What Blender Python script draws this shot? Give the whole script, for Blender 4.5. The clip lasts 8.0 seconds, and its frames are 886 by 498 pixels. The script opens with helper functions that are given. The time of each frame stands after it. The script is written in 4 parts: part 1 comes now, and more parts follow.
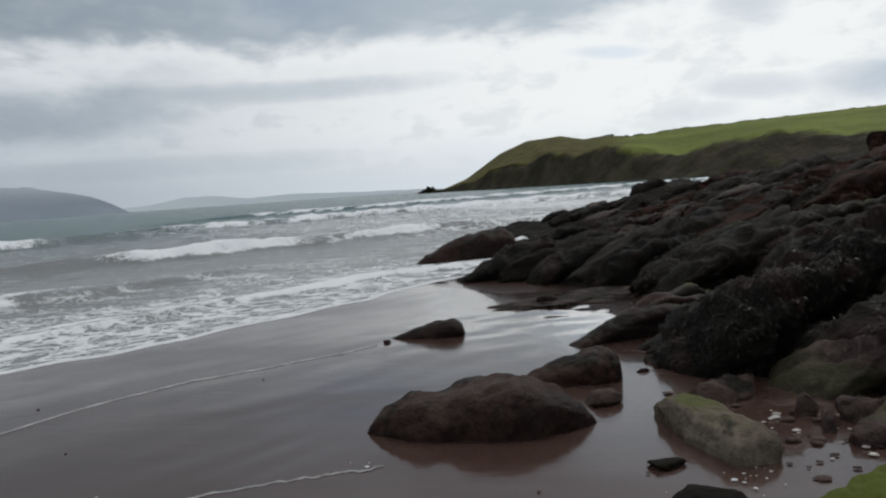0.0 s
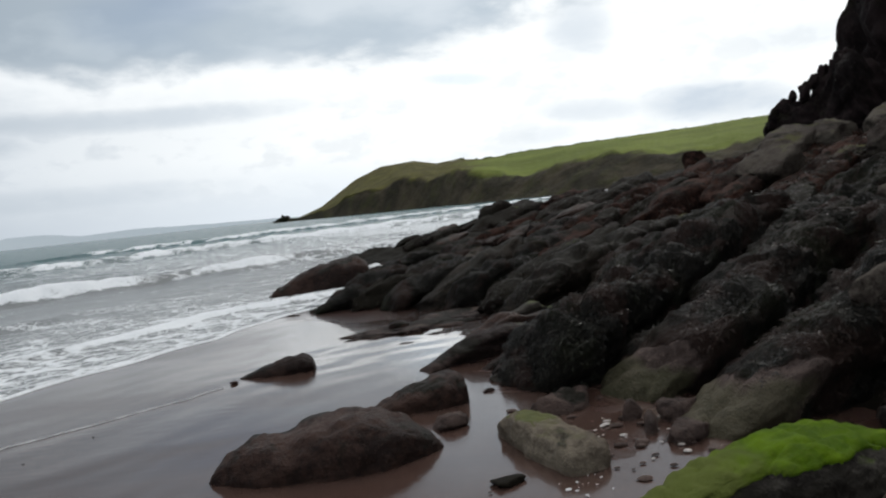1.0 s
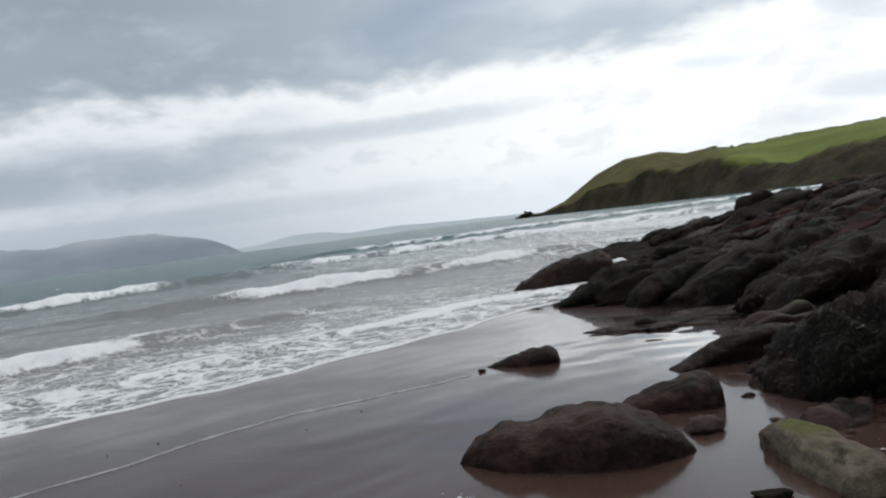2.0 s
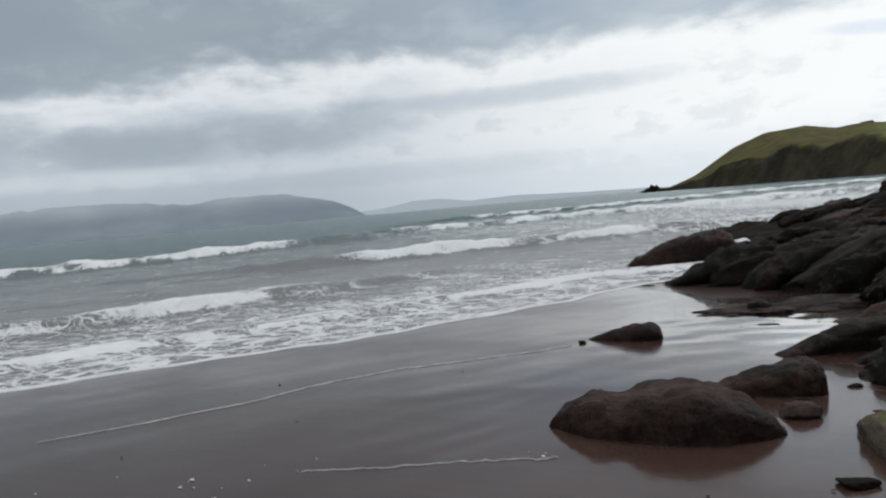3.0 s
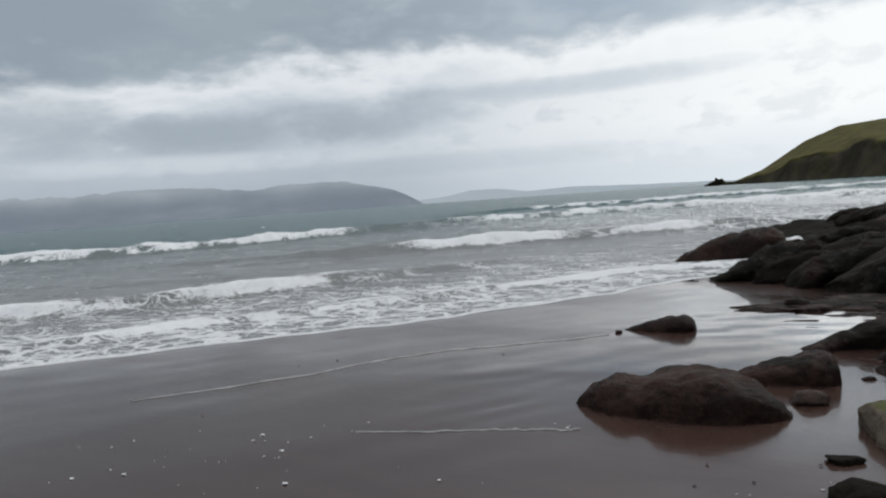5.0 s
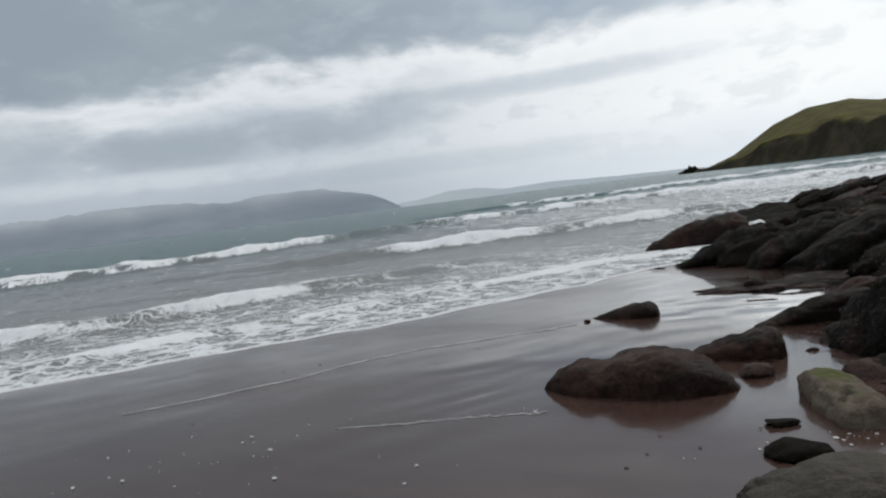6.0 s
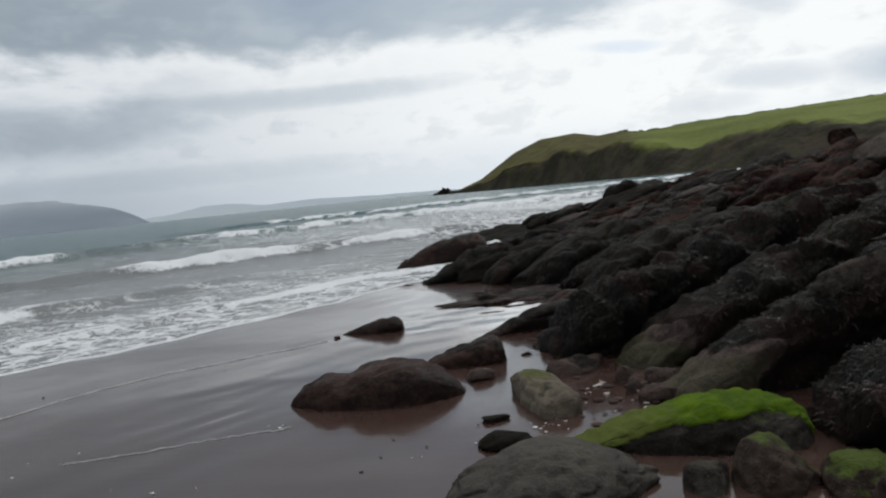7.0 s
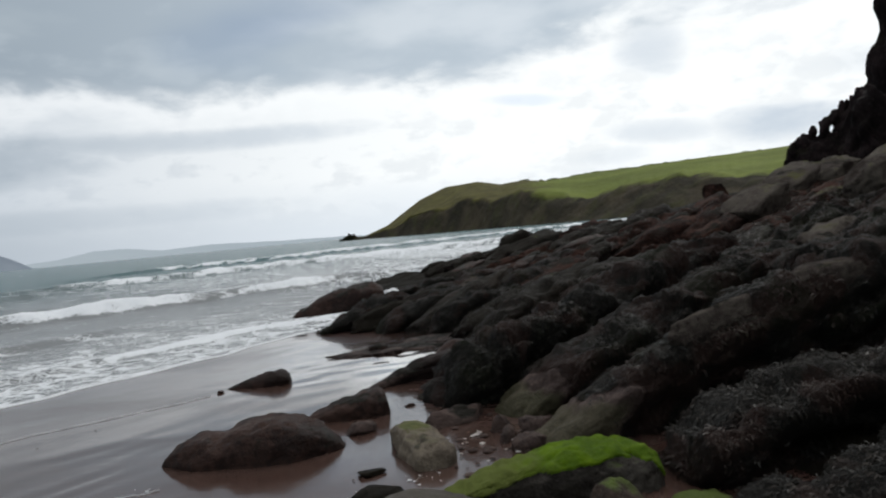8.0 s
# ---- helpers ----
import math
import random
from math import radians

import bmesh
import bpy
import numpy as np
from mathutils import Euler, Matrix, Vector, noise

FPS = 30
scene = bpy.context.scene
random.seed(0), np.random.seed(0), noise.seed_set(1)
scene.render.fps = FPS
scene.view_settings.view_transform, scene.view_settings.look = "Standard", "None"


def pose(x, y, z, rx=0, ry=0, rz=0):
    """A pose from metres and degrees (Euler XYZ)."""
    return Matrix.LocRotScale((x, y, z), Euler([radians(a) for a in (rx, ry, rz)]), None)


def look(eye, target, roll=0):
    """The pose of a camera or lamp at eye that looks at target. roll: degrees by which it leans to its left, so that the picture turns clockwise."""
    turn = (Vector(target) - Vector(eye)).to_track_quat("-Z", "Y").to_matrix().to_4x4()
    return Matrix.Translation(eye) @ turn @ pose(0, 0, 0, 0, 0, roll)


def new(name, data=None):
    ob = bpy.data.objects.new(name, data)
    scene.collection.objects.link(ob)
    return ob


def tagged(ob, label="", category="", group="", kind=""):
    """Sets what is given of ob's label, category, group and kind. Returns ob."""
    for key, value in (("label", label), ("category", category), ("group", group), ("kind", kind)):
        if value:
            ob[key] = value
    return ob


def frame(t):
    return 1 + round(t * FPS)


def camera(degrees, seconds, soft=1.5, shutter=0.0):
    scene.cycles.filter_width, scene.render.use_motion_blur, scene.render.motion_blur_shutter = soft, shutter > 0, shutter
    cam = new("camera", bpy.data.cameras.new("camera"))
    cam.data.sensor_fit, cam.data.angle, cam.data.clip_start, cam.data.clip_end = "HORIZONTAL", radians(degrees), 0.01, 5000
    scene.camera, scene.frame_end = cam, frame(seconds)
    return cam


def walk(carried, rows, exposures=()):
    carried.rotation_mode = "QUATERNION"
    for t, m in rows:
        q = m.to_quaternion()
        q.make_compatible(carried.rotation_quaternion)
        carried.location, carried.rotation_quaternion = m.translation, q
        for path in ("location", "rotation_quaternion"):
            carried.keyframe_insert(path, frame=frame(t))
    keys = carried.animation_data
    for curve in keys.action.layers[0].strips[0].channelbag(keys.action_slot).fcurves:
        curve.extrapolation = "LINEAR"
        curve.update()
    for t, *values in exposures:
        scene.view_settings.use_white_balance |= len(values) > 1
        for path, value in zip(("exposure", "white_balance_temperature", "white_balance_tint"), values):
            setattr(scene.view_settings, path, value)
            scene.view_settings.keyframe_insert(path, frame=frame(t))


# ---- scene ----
cam = camera(65.5, 8.0, soft=2.2)
PATH = [
    (0, (0.491, -0.332, 1.448), (0.212, 1.641, 1.277), -4.1),
    (0.2, (0.559, -0.34, 1.46), (0.497, 1.645, 1.26), -4.6),
    (0.5, (0.601, -0.327, 1.465), (0.772, 1.654, 1.253), -4.5),
    (0.7, (0.623, -0.349, 1.48), (0.829, 1.628, 1.301), -4.7),
    (1, (0.623, -0.346, 1.479), (0.754, 1.646, 1.344), -6.3),
    (1.2, (0.622, -0.357, 1.471), (0.551, 1.64, 1.365), -7.8),
    (1.5, (0.561, -0.386, 1.482), (0.281, 1.592, 1.394), -7.3),
    (1.7, (0.576, -0.352, 1.477), (0.169, 1.604, 1.399), -7.7),
    (2.8, (0.732, -0.443, 1.437), (-0.076, 1.385, 1.351), -4.5),
    (3, (0.789, -0.531, 1.465), (-0.091, 1.262, 1.347), -5.1),
    (3.5, (0.826, -0.79, 1.481), (-0.149, 0.95, 1.343), -6.6),
    (4, (0.919, -0.772, 1.525), (-0.087, 0.951, 1.39), -8.1),
    (4.2, (0.978, -0.766, 1.519), (-0.049, 0.947, 1.417), -5.8),
    (5.3, (1.17, -1.081, 1.508), (0.146, 0.629, 1.349), -4.2),
    (5.5, (1.207, -1.146, 1.536), (0.221, 0.585, 1.364), -5.8),
    (6, (1.375, -1.2, 1.528), (0.399, 0.54, 1.392), -7.2),
    (6.2, (1.47, -1.197, 1.515), (0.517, 0.558, 1.372), -6.2),
    (6.5, (1.525, -1.249, 1.534), (0.759, 0.591, 1.373), -7.2),
    (6.7, (1.562, -1.298, 1.544), (0.997, 0.613, 1.393), -8.4),
    (7, (1.578, -1.378, 1.551), (1.246, 0.588, 1.387), -5.9),
    (7.2, (1.63, -1.415, 1.564), (1.38, 0.558, 1.415), -6.4),
    (7.5, (1.659, -1.433, 1.584), (1.479, 0.555, 1.468), -6.6),
    (7.7, (1.723, -1.474, 1.604), (1.564, 0.507, 1.518), -5),
    (8, (1.798, -1.46, 1.594), (1.747, 0.538, 1.536), -5.5),
]
walk(cam, [(t, look(eye, target, roll)) for t, eye, target, roll in PATH],
     ((0, -0.16), (0.5, -0.02), (1, 0.13), (1.5, 0.13), (3, -0.04), (6, -0.02), (7, -0.06), (7.5, 0.0), (8, 0.06)))

# ---- world, sun ----
class Graph:
    """Short hand for building a node tree."""

    def __init__(self, tree):
        self.tree = tree
        tree.nodes.clear()

    def put(self, sock, value):
        if isinstance(value, bpy.types.NodeSocket):
            self.tree.links.new(value, sock)
        elif isinstance(value, (tuple, list)) and len(value) == 3 and sock.type == "RGBA":
            sock.default_value = (*value, 1)
        else:
            sock.default_value = value

    def node(self, kind, ins=None, operation="", attribute="", feature=""):
        n = self.tree.nodes.new(kind)
        if operation:
            n.operation = operation
        if attribute:
            n.attribute_name = attribute
        if feature:
            n.feature = feature
        for key, value in (ins or {}).items():
            self.put(n.inputs[key], value)
        return n

    def math(self, op, a, b=0.0, c=0.0, clamp=False):
        n = self.node("ShaderNodeMath", {0: a, 1: b, 2: c}, operation=op)
        n.use_clamp = clamp
        return n.outputs[0]

    def step(self, x, lo, hi, a=0.0, b=1.0):
        n = self.node("ShaderNodeMapRange", {"Value": x, "From Min": lo, "From Max": hi, "To Min": a, "To Max": b})
        n.interpolation_type = "SMOOTHSTEP"
        return n.outputs[0]

    def noise(self, vec, scale, detail=4.0, rough=0.55, distort=0.0):
        n = self.node("ShaderNodeTexNoise", {"Scale": scale, "Detail": detail, "Roughness": rough, "Distortion": distort})
        if vec is not None:
            self.put(n.inputs["Vector"], vec)
        return n.outputs["Fac"]

    def mix(self, f, a, b):
        n = self.node("ShaderNodeMix")
        n.data_type = "RGBA"
        self.put(n.inputs[0], f)
        self.put(n.inputs[6], a)
        self.put(n.inputs[7], b)
        return n.outputs[2]

    def stretch(self, vec, scale, turn=(0, 0, 0)):
        return self.node("ShaderNodeMapping", {"Vector": vec, "Scale": scale, "Rotation": turn}).outputs[0]


SUN_TURN, SUN_UP = radians(28), radians(42)

world = bpy.data.worlds.new("overcast_sky")
scene.world = world
world.use_nodes = True
g = Graph(world.node_tree)
way = g.node("ShaderNodeTexCoord").outputs["Generated"]
xyz = g.node("ShaderNodeSeparateXYZ", {0: way})
dx, dy, dz = xyz.outputs
up = g.math("MAXIMUM", dz, 0.0)
flat = g.math("DIVIDE", 1.0, g.math("ADD", up, 0.32))
cloud_plane = g.node("ShaderNodeCombineXYZ", {0: g.math("MULTIPLY", dx, flat), 1: g.math("MULTIPLY", dy, flat), 2: g.math("MULTIPLY", up, 2.2)}).outputs[0]
big = g.noise(g.stretch(cloud_plane, (1.0, 1.0, 1.5)), 1.15, 3.0, 0.45, 0.1)
small = g.noise(g.stretch(cloud_plane, (1.0, 1.0, 1.7)), 2.9, 5.0, 0.45, 0.1)
# bearing from the bay's axis and height over the horizon, in degrees
bearing = g.math("MULTIPLY", g.math("ARCTAN2", dx, dy), 57.3)
rise = g.math("MULTIPLY", g.math("ARCSINE", dz), 57.3)
curl = g.math("SUBTRACT", g.noise(g.stretch(way, (1.0, 1.0, 2.6)), 7.0, 5.0, 0.52, 0.3), 0.5)
tuft = g.math("SUBTRACT", g.noise(g.stretch(way, (1.0, 1.0, 2.0)), 22.0, 4.0, 0.55, 0.2), 0.5)
# lighter to the right of the bay, where the sun stands behind the cloud
side = g.math("ADD", g.math("MULTIPLY", dx, math.sin(SUN_TURN)), g.math("MULTIPLY", dy, math.cos(SUN_TURN)))
glow = g.step(side, 0.30, 0.97)
# the underside of the dark deck: lower to the left, broken and higher to the right
eaves = g.math("ADD", g.step(bearing, -64.0, -38.0, 8.6, 11.6), g.step(bearing, 4.0, 14.0, 0.0, 2.6))
over = g.math("SUBTRACT", g.math("ADD", rise, g.math("ADD", g.math("MULTIPLY", curl, 7.5), g.math("MULTIPLY", tuft, 2.2))), eaves)
deck = g.step(over, -0.9, 2.4)
rim = g.math("MULTIPLY", g.step(over, -3.2, -0.3), g.math("SUBTRACT", 1.0, deck))
low = g.step(g.math("ADD", rise, g.math("MULTIPLY", curl, 3.0)), 0.8, 5.5)


def scud(at, height, half_width, half_height, tilt, amount):
    """How much of a ragged low cloud lies in a direction."""
    along = g.math("DIVIDE", g.math("SUBTRACT", bearing, at), half_width)
    level = g.math("SUBTRACT", g.math("SUBTRACT", rise, height), g.math("MULTIPLY", g.math("SUBTRACT", bearing, at), tilt))
    off = g.math("ADD", g.math("POWER", g.math("ABSOLUTE", along), 2.0), g.math("POWER", g.math("ABSOLUTE", g.math("DIVIDE", level, half_height)), 2.0))
    ragged = g.math("ADD", off, g.math("ADD", g.math("MULTIPLY", curl, 3.2), g.math("MULTIPLY", tuft, 1.3)))
    return g.math("MULTIPLY", g.step(ragged, 1.9, -0.2), amount)


scuds = 0.0
for cloud_bank in ((-36, 7.2, 8.5, 1.7, 0.05, 0.95), (-21, 8.6, 13, 0.8, 0.02, 0.65), (-50, 6.4, 9, 1.5, 0.0, 0.85), (-60, 7.0, 6, 2.0, 0.0, 0.6), (-28, 3.2, 14, 0.8, 0.0, 0.35),
                   (17, 6.0, 4.5, 0.9, -0.1, 0.6), (26, 5.4, 5.4, 1.4, -0.06, 1.0), (12, 4.6, 3.5, 0.7, 0.0, 0.4), (16.5, 12.4, 2.6, 2.0, 0.0, 0.7), (31, 9.0, 5, 1.0, 0.0, 0.35)):
    scuds = g.math("MAXIMUM", scuds, scud(*cloud_bank))
band = g.mix(glow, (0.54, 0.59, 0.64), (1.00, 1.015, 1.00))
band = g.mix(g.math("MULTIPLY", g.step(g.math("ADD", curl, tuft), -0.02, 0.22), g.mix(glow, (0.42, 0.42, 0.42), (0.22, 0.22, 0.22))), band, (0.46, 0.515, 0.57))
band = g.mix(g.math("MULTIPLY", rim, 0.5), band, (1.0, 1.01, 1.0))
haze = g.mix(glow, (0.41, 0.46, 0.51), (0.80, 0.85, 0.89))
lower = g.mix(low, haze, band)
lower = g.mix(scuds, lower, g.mix(glow, (0.345, 0.40, 0.45), (0.60, 0.665, 0.73)))
# pale cloud lying along the far hills
lower = g.mix(scud(-50, 4.3, 13, 0.7, 0.0, 0.6), lower, (0.66, 0.70, 0.735))
# a slit of open sky
slit = scud(6.4, 9.8, 3.0, 0.45, -0.10, 0.45)
lower = g.mix(slit, lower, (0.62, 0.74, 0.90))
dark = g.mix(glow, (0.300, 0.355, 0.405), (0.50, 0.57, 0.63))
dark = g.mix(g.math("MULTIPLY", g.step(small, 0.42, 0.66), 0.55), dark, g.mix(glow, (0.36, 0.42, 0.46), (0.80, 0.84, 0.87)))
dark = g.mix(g.step(g.math("ADD", curl, g.math("MULTIPLY", tuft, 0.6)), 0.0, 0.3, 0.0, 0.22), dark, (0.62, 0.68, 0.72))
cloud = g.mix(deck, lower, dark)
# thin bright cloud overhead
cloud = g.mix(g.step(up, 0.38, 0.75), cloud, (0.98, 1.0, 1.02))
sky = g.node("ShaderNodeTexSky")
sky.sky_type, sky.sun_disc, sky.sun_elevation, sky.sun_rotation = "NISHITA", False, SUN_UP, SUN_TURN
open_sky = g.node("ShaderNodeBackground", {0: sky.outputs[0], 1: 0.07})
tint = g.node("ShaderNodeMix")
tint.data_type, tint.blend_type = "RGBA", "MULTIPLY"
g.put(tint.inputs[0], 1.0)
g.put(tint.inputs[6], cloud)
g.put(tint.inputs[7], (0.985, 1.0, 1.022))
cover = g.node("ShaderNodeBackground", {0: tint.outputs[2], 1: 1.0})
gap = g.math("MULTIPLY", g.step(big, 0.62, 0.78), g.step(up, 0.12, 0.3))
blend = g.node("ShaderNodeMixShader", {0: g.math("MULTIPLY", gap, 0.5), 1: cover.outputs[0], 2: open_sky.outputs[0]})
g.node("ShaderNodeOutputWorld", {0: blend.outputs[0]})

sun = new("sun", bpy.data.lights.new("sun", "SUN"))
sun.data.energy, sun.data.angle, sun.data.color = 0.8, radians(25), (1.0, 0.96, 0.9)
sun.matrix_basis = look((40 * math.sin(SUN_TURN), 40 * math.cos(SUN_TURN), 40 * math.tan(SUN_UP)), (0, 0, 0))


# ---- materials ----
def material(name):
    m = bpy.data.materials.new(name)
    m.use_nodes = True
    return m, Graph(m.node_tree)


def finish(m, g, colour, rough, bump=None, strength=0.5, reach=0.02, **more):
    ins = {"Base Color": colour, "Roughness": rough}
    if bump is not None:
        ins["Normal"] = g.node("ShaderNodeBump", {"Height": bump, "Strength": strength, "Distance": reach}).outputs[0]
    for key, value in more.items():
        ins[key.replace("_", " ")] = value
    b = g.node("ShaderNodeBsdfPrincipled", ins)
    g.node("ShaderNodeOutputMaterial", {0: b.outputs[0]})
    return m


def rock_material(name, light, deep, weed=0.0, moss=0.0, moss_tone=(0.12, 0.16, 0.03), rough=0.5, size=1.0, gleam=0.10, grown=False):
    """Wet sea rock: two-toned stone with grain, a dark weed film and green growth on upper faces."""
    m, g = material(name)
    at = g.node("ShaderNodeNewGeometry")
    place, normal = at.outputs["Position"], at.outputs["Normal"]
    lift = g.node("ShaderNodeSeparateXYZ", {0: normal}).outputs[2]
    chance = g.node("ShaderNodeObjectInfo").outputs["Random"]
    broad = g.noise(place, 1.3 / size, 4.0, 0.6)
    grain = g.noise(place, 16 / size, 6.0, 0.65)
    fine = g.noise(place, 70 / size, 3.0, 0.6)
    cells = g.node("ShaderNodeTexVoronoi", {"Vector": place, "Scale": 38 / size}).outputs["Distance"]
    colour = g.mix(g.step(g.math("ADD", broad, g.math("MULTIPLY", g.math("SUBTRACT", grain, 0.5), 0.7)), 0.38, 0.64), deep, light)
    # fine pale specks of stone grain, doubling as painted highlights
    colour = g.mix(g.math("MULTIPLY", g.step(fine, 0.58, 0.74), 0.5), colour, tuple(min(1, c * 2.4) for c in light))
    colour = g.mix(g.math("MULTIPLY", chance, 0.3), colour, deep)
    relief = g.math("ADD", g.math("MULTIPLY", grain, 0.7), g.math("ADD", g.math("MULTIPLY", fine, 0.25), g.math("MULTIPLY", cells, 0.12)))
    if grown:
        # weed and algae grow where the ridge carries them
        tag = g.node("ShaderNodeSeparateColor", {0: g.node("ShaderNodeAttribute", attribute="growth").outputs["Color"]})
        rag = g.math("MULTIPLY", g.math("SUBTRACT", g.noise(place, 5.0, 5.0, 0.65), 0.5), 0.9)
        film = g.step(g.math("ADD", tag.outputs[0], rag), 0.42, 0.58)
        tuft = g.noise(place, 30, 6.0, 0.72, 0.8)
        patchy = g.noise(place, 1.9, 4.0, 0.6, 0.4)
        weeds = g.mix(g.step(patchy, 0.46, 0.60), (0.0105, 0.0094, 0.0075), (0.0290, 0.0150, 0.0115))
        weeds = g.mix(g.math("MULTIPLY", g.step(broad, 0.52, 0.66), 0.8), weeds, (0.0125, 0.0145, 0.0060))
        weeds = g.mix(g.step(tuft, 0.52, 0.74), weeds, (0.040, 0.030, 0.023))
        # glints of the wet weed, painted in as pale specks
        weeds = g.mix(g.math("MULTIPLY", g.step(fine, 0.58, 0.70), 0.55), weeds, (0.085, 0.074, 0.062))
        algae = g.step(g.math("ADD", tag.outputs[1], rag), 0.35, 0.75)
        colour = g.mix(g.math("MULTIPLY", algae, 0.42), colour, g.mix(grain, (0.028, 0.032, 0.014), (0.070, 0.080, 0.030)))
        colour = g.mix(film, colour, weeds)
        relief = g.math("ADD", relief, g.math("MULTIPLY", g.math("MULTIPLY", tuft, film), 3.2))
    elif weed:
        film = g.step(g.math("ADD", g.math("MULTIPLY", g.noise(place, 2.4 / size, 5.0, 0.65), 1.0), g.math("MULTIPLY", lift, 0.12)), 0.72 - 0.4 * weed, 0.80 - 0.4 * weed)
        colour = g.mix(film, colour, g.mix(grain, (0.0045, 0.0038, 0.003), (0.016, 0.0135, 0.009)))
        # pale specks in the colour imitate glints on the wet film
        colour = g.mix(g.math("MULTIPLY", g.step(fine, 0.62, 0.74), 0.4), colour, (0.075, 0.066, 0.054))
    if moss:
        grow = g.step(g.math("ADD", g.math("MULTIPLY", lift, 0.55), g.math("MULTIPLY", g.noise(place, 2.1 / size, 5.0, 0.6), 0.9)), 1.12 - 0.5 * moss, 1.30 - 0.5 * moss)
        colour = g.mix(grow, colour, g.mix(grain, tuple(c * 0.55 for c in moss_tone), moss_tone))
    gloss = g.math("ADD", rough - 0.10, g.math("MULTIPLY", grain, 0.4))
    return finish(m, g, colour, gloss, relief, 1.0, 0.035 * size, Specular_IOR_Level=gleam)


ROCK_BROWN = rock_material("brown_rock", (0.047, 0.0262, 0.0200), (0.013, 0.0074, 0.0060), weed=0.3, rough=0.5)
ROCK_DARK = rock_material("weedy_rock", (0.014, 0.0088, 0.0068), (0.0060, 0.0042, 0.0034), weed=0.6, moss=0.06, rough=0.65, gleam=0.05)
ROCK_RED = rock_material("red_sandstone", (0.078, 0.054, 0.046), (0.014, 0.009, 0.008), weed=0.3, moss=0.12, moss_tone=(0.06, 0.065, 0.02), rough=0.6)
ROCK_RIDGE = rock_material("wrack_ridge", (0.092, 0.066, 0.057), (0.030, 0.020, 0.017), rough=0.60, gleam=0.12, grown=True)
ROCK_GREY = rock_material("grey_rock", (0.056, 0.049, 0.040), (0.020, 0.0165, 0.014), weed=0.1, moss=0.35, moss_tone=(0.10, 0.12, 0.04), rough=0.6)
ROCK_GREEN = rock_material("algae_rock", (0.175, 0.145, 0.108), (0.080, 0.064, 0.048), weed=0.02, moss=0.24, moss_tone=(0.10, 0.094, 0.040), rough=0.6)
ROCK_LICHEN = rock_material("lichen_rock", (0.026, 0.0200, 0.0150), (0.009, 0.007, 0.0055), weed=0.5, moss=0.16, moss_tone=(0.08, 0.08, 0.02), rough=0.6)
ROCK_CLIFF = rock_material("cliff_rock", gleam=0.05, light=(0.020, 0.0135, 0.0135), deep=(0.0055, 0.004, 0.004), weed=0.3, moss=0.1, rough=0.7, size=2.5)
ROCK_UPPER = rock_material("upper_rock", (0.046, 0.0225, 0.0165), (0.010, 0.0056, 0.0044), weed=0.25, rough=0.75, gleam=0.05)
ROCK_PALE = rock_material("pale_slab", (0.078, 0.067, 0.055), (0.030, 0.023, 0.020), weed=0.15, moss=0.30, moss_tone=(0.075, 0.075, 0.02), rough=0.75, gleam=0.05)
ROCK_SLOPE = rock_material("slope_rock", (0.016, 0.0115, 0.0095), (0.006, 0.0044, 0.0038), weed=0.6, rough=0.7, gleam=0.05)

ROCK_FOOT = rock_material("green_stained_rock", (0.078, 0.056, 0.044), (0.026, 0.018, 0.014), weed=0.10, moss=0.75, moss_tone=(0.070, 0.098, 0.016), rough=0.6)
ROCK_SMOOTH = rock_material("smooth_grey_rock", (0.080, 0.071, 0.060), (0.046, 0.040, 0.034), weed=0.02, moss=0.24, moss_tone=(0.075, 0.080, 0.035), rough=0.6)
ROCK_MOSSY = rock_material("mossy_stone", (0.052, 0.046, 0.038), (0.012, 0.0098, 0.008), weed=0.3, moss=0.30, moss_tone=(0.045, 0.062, 0.012), rough=0.6)


def moss_material():
    m, g = material("bright_moss")
    place = g.node("ShaderNodeNewGeometry").outputs["Position"]
    a, b = g.noise(place, 6, 5.0, 0.6), g.noise(place, 60, 4.0, 0.7)
    c = g.mix(g.step(a, 0.35, 0.65), (0.036, 0.072, 0.002), (0.085, 0.145, 0.003))
    c = g.mix(g.math("MULTIPLY", g.step(b, 0.4, 0.7), 0.5), c, (0.070, 0.095, 0.006))
    # thin and olive on the low tail, thick and bright on the crown
    tail = g.node("ShaderNodeSeparateXYZ", {0: g.node("ShaderNodeTexCoord").outputs["Object"]}).outputs[0]
    tail = g.step(g.math("ADD", tail, g.math("MULTIPLY", g.math("SUBTRACT", a, 0.5), 0.5)), 0.78, 0.42)
    c = g.mix(g.math("MULTIPLY", tail, 0.8), c, g.mix(b, (0.062, 0.072, 0.016), (0.110, 0.118, 0.034)))
    return finish(m, g, c, 0.85, g.math("ADD", a, b), 0.8, 0.015, Specular_IOR_Level=0.1)


MOSS = moss_material()


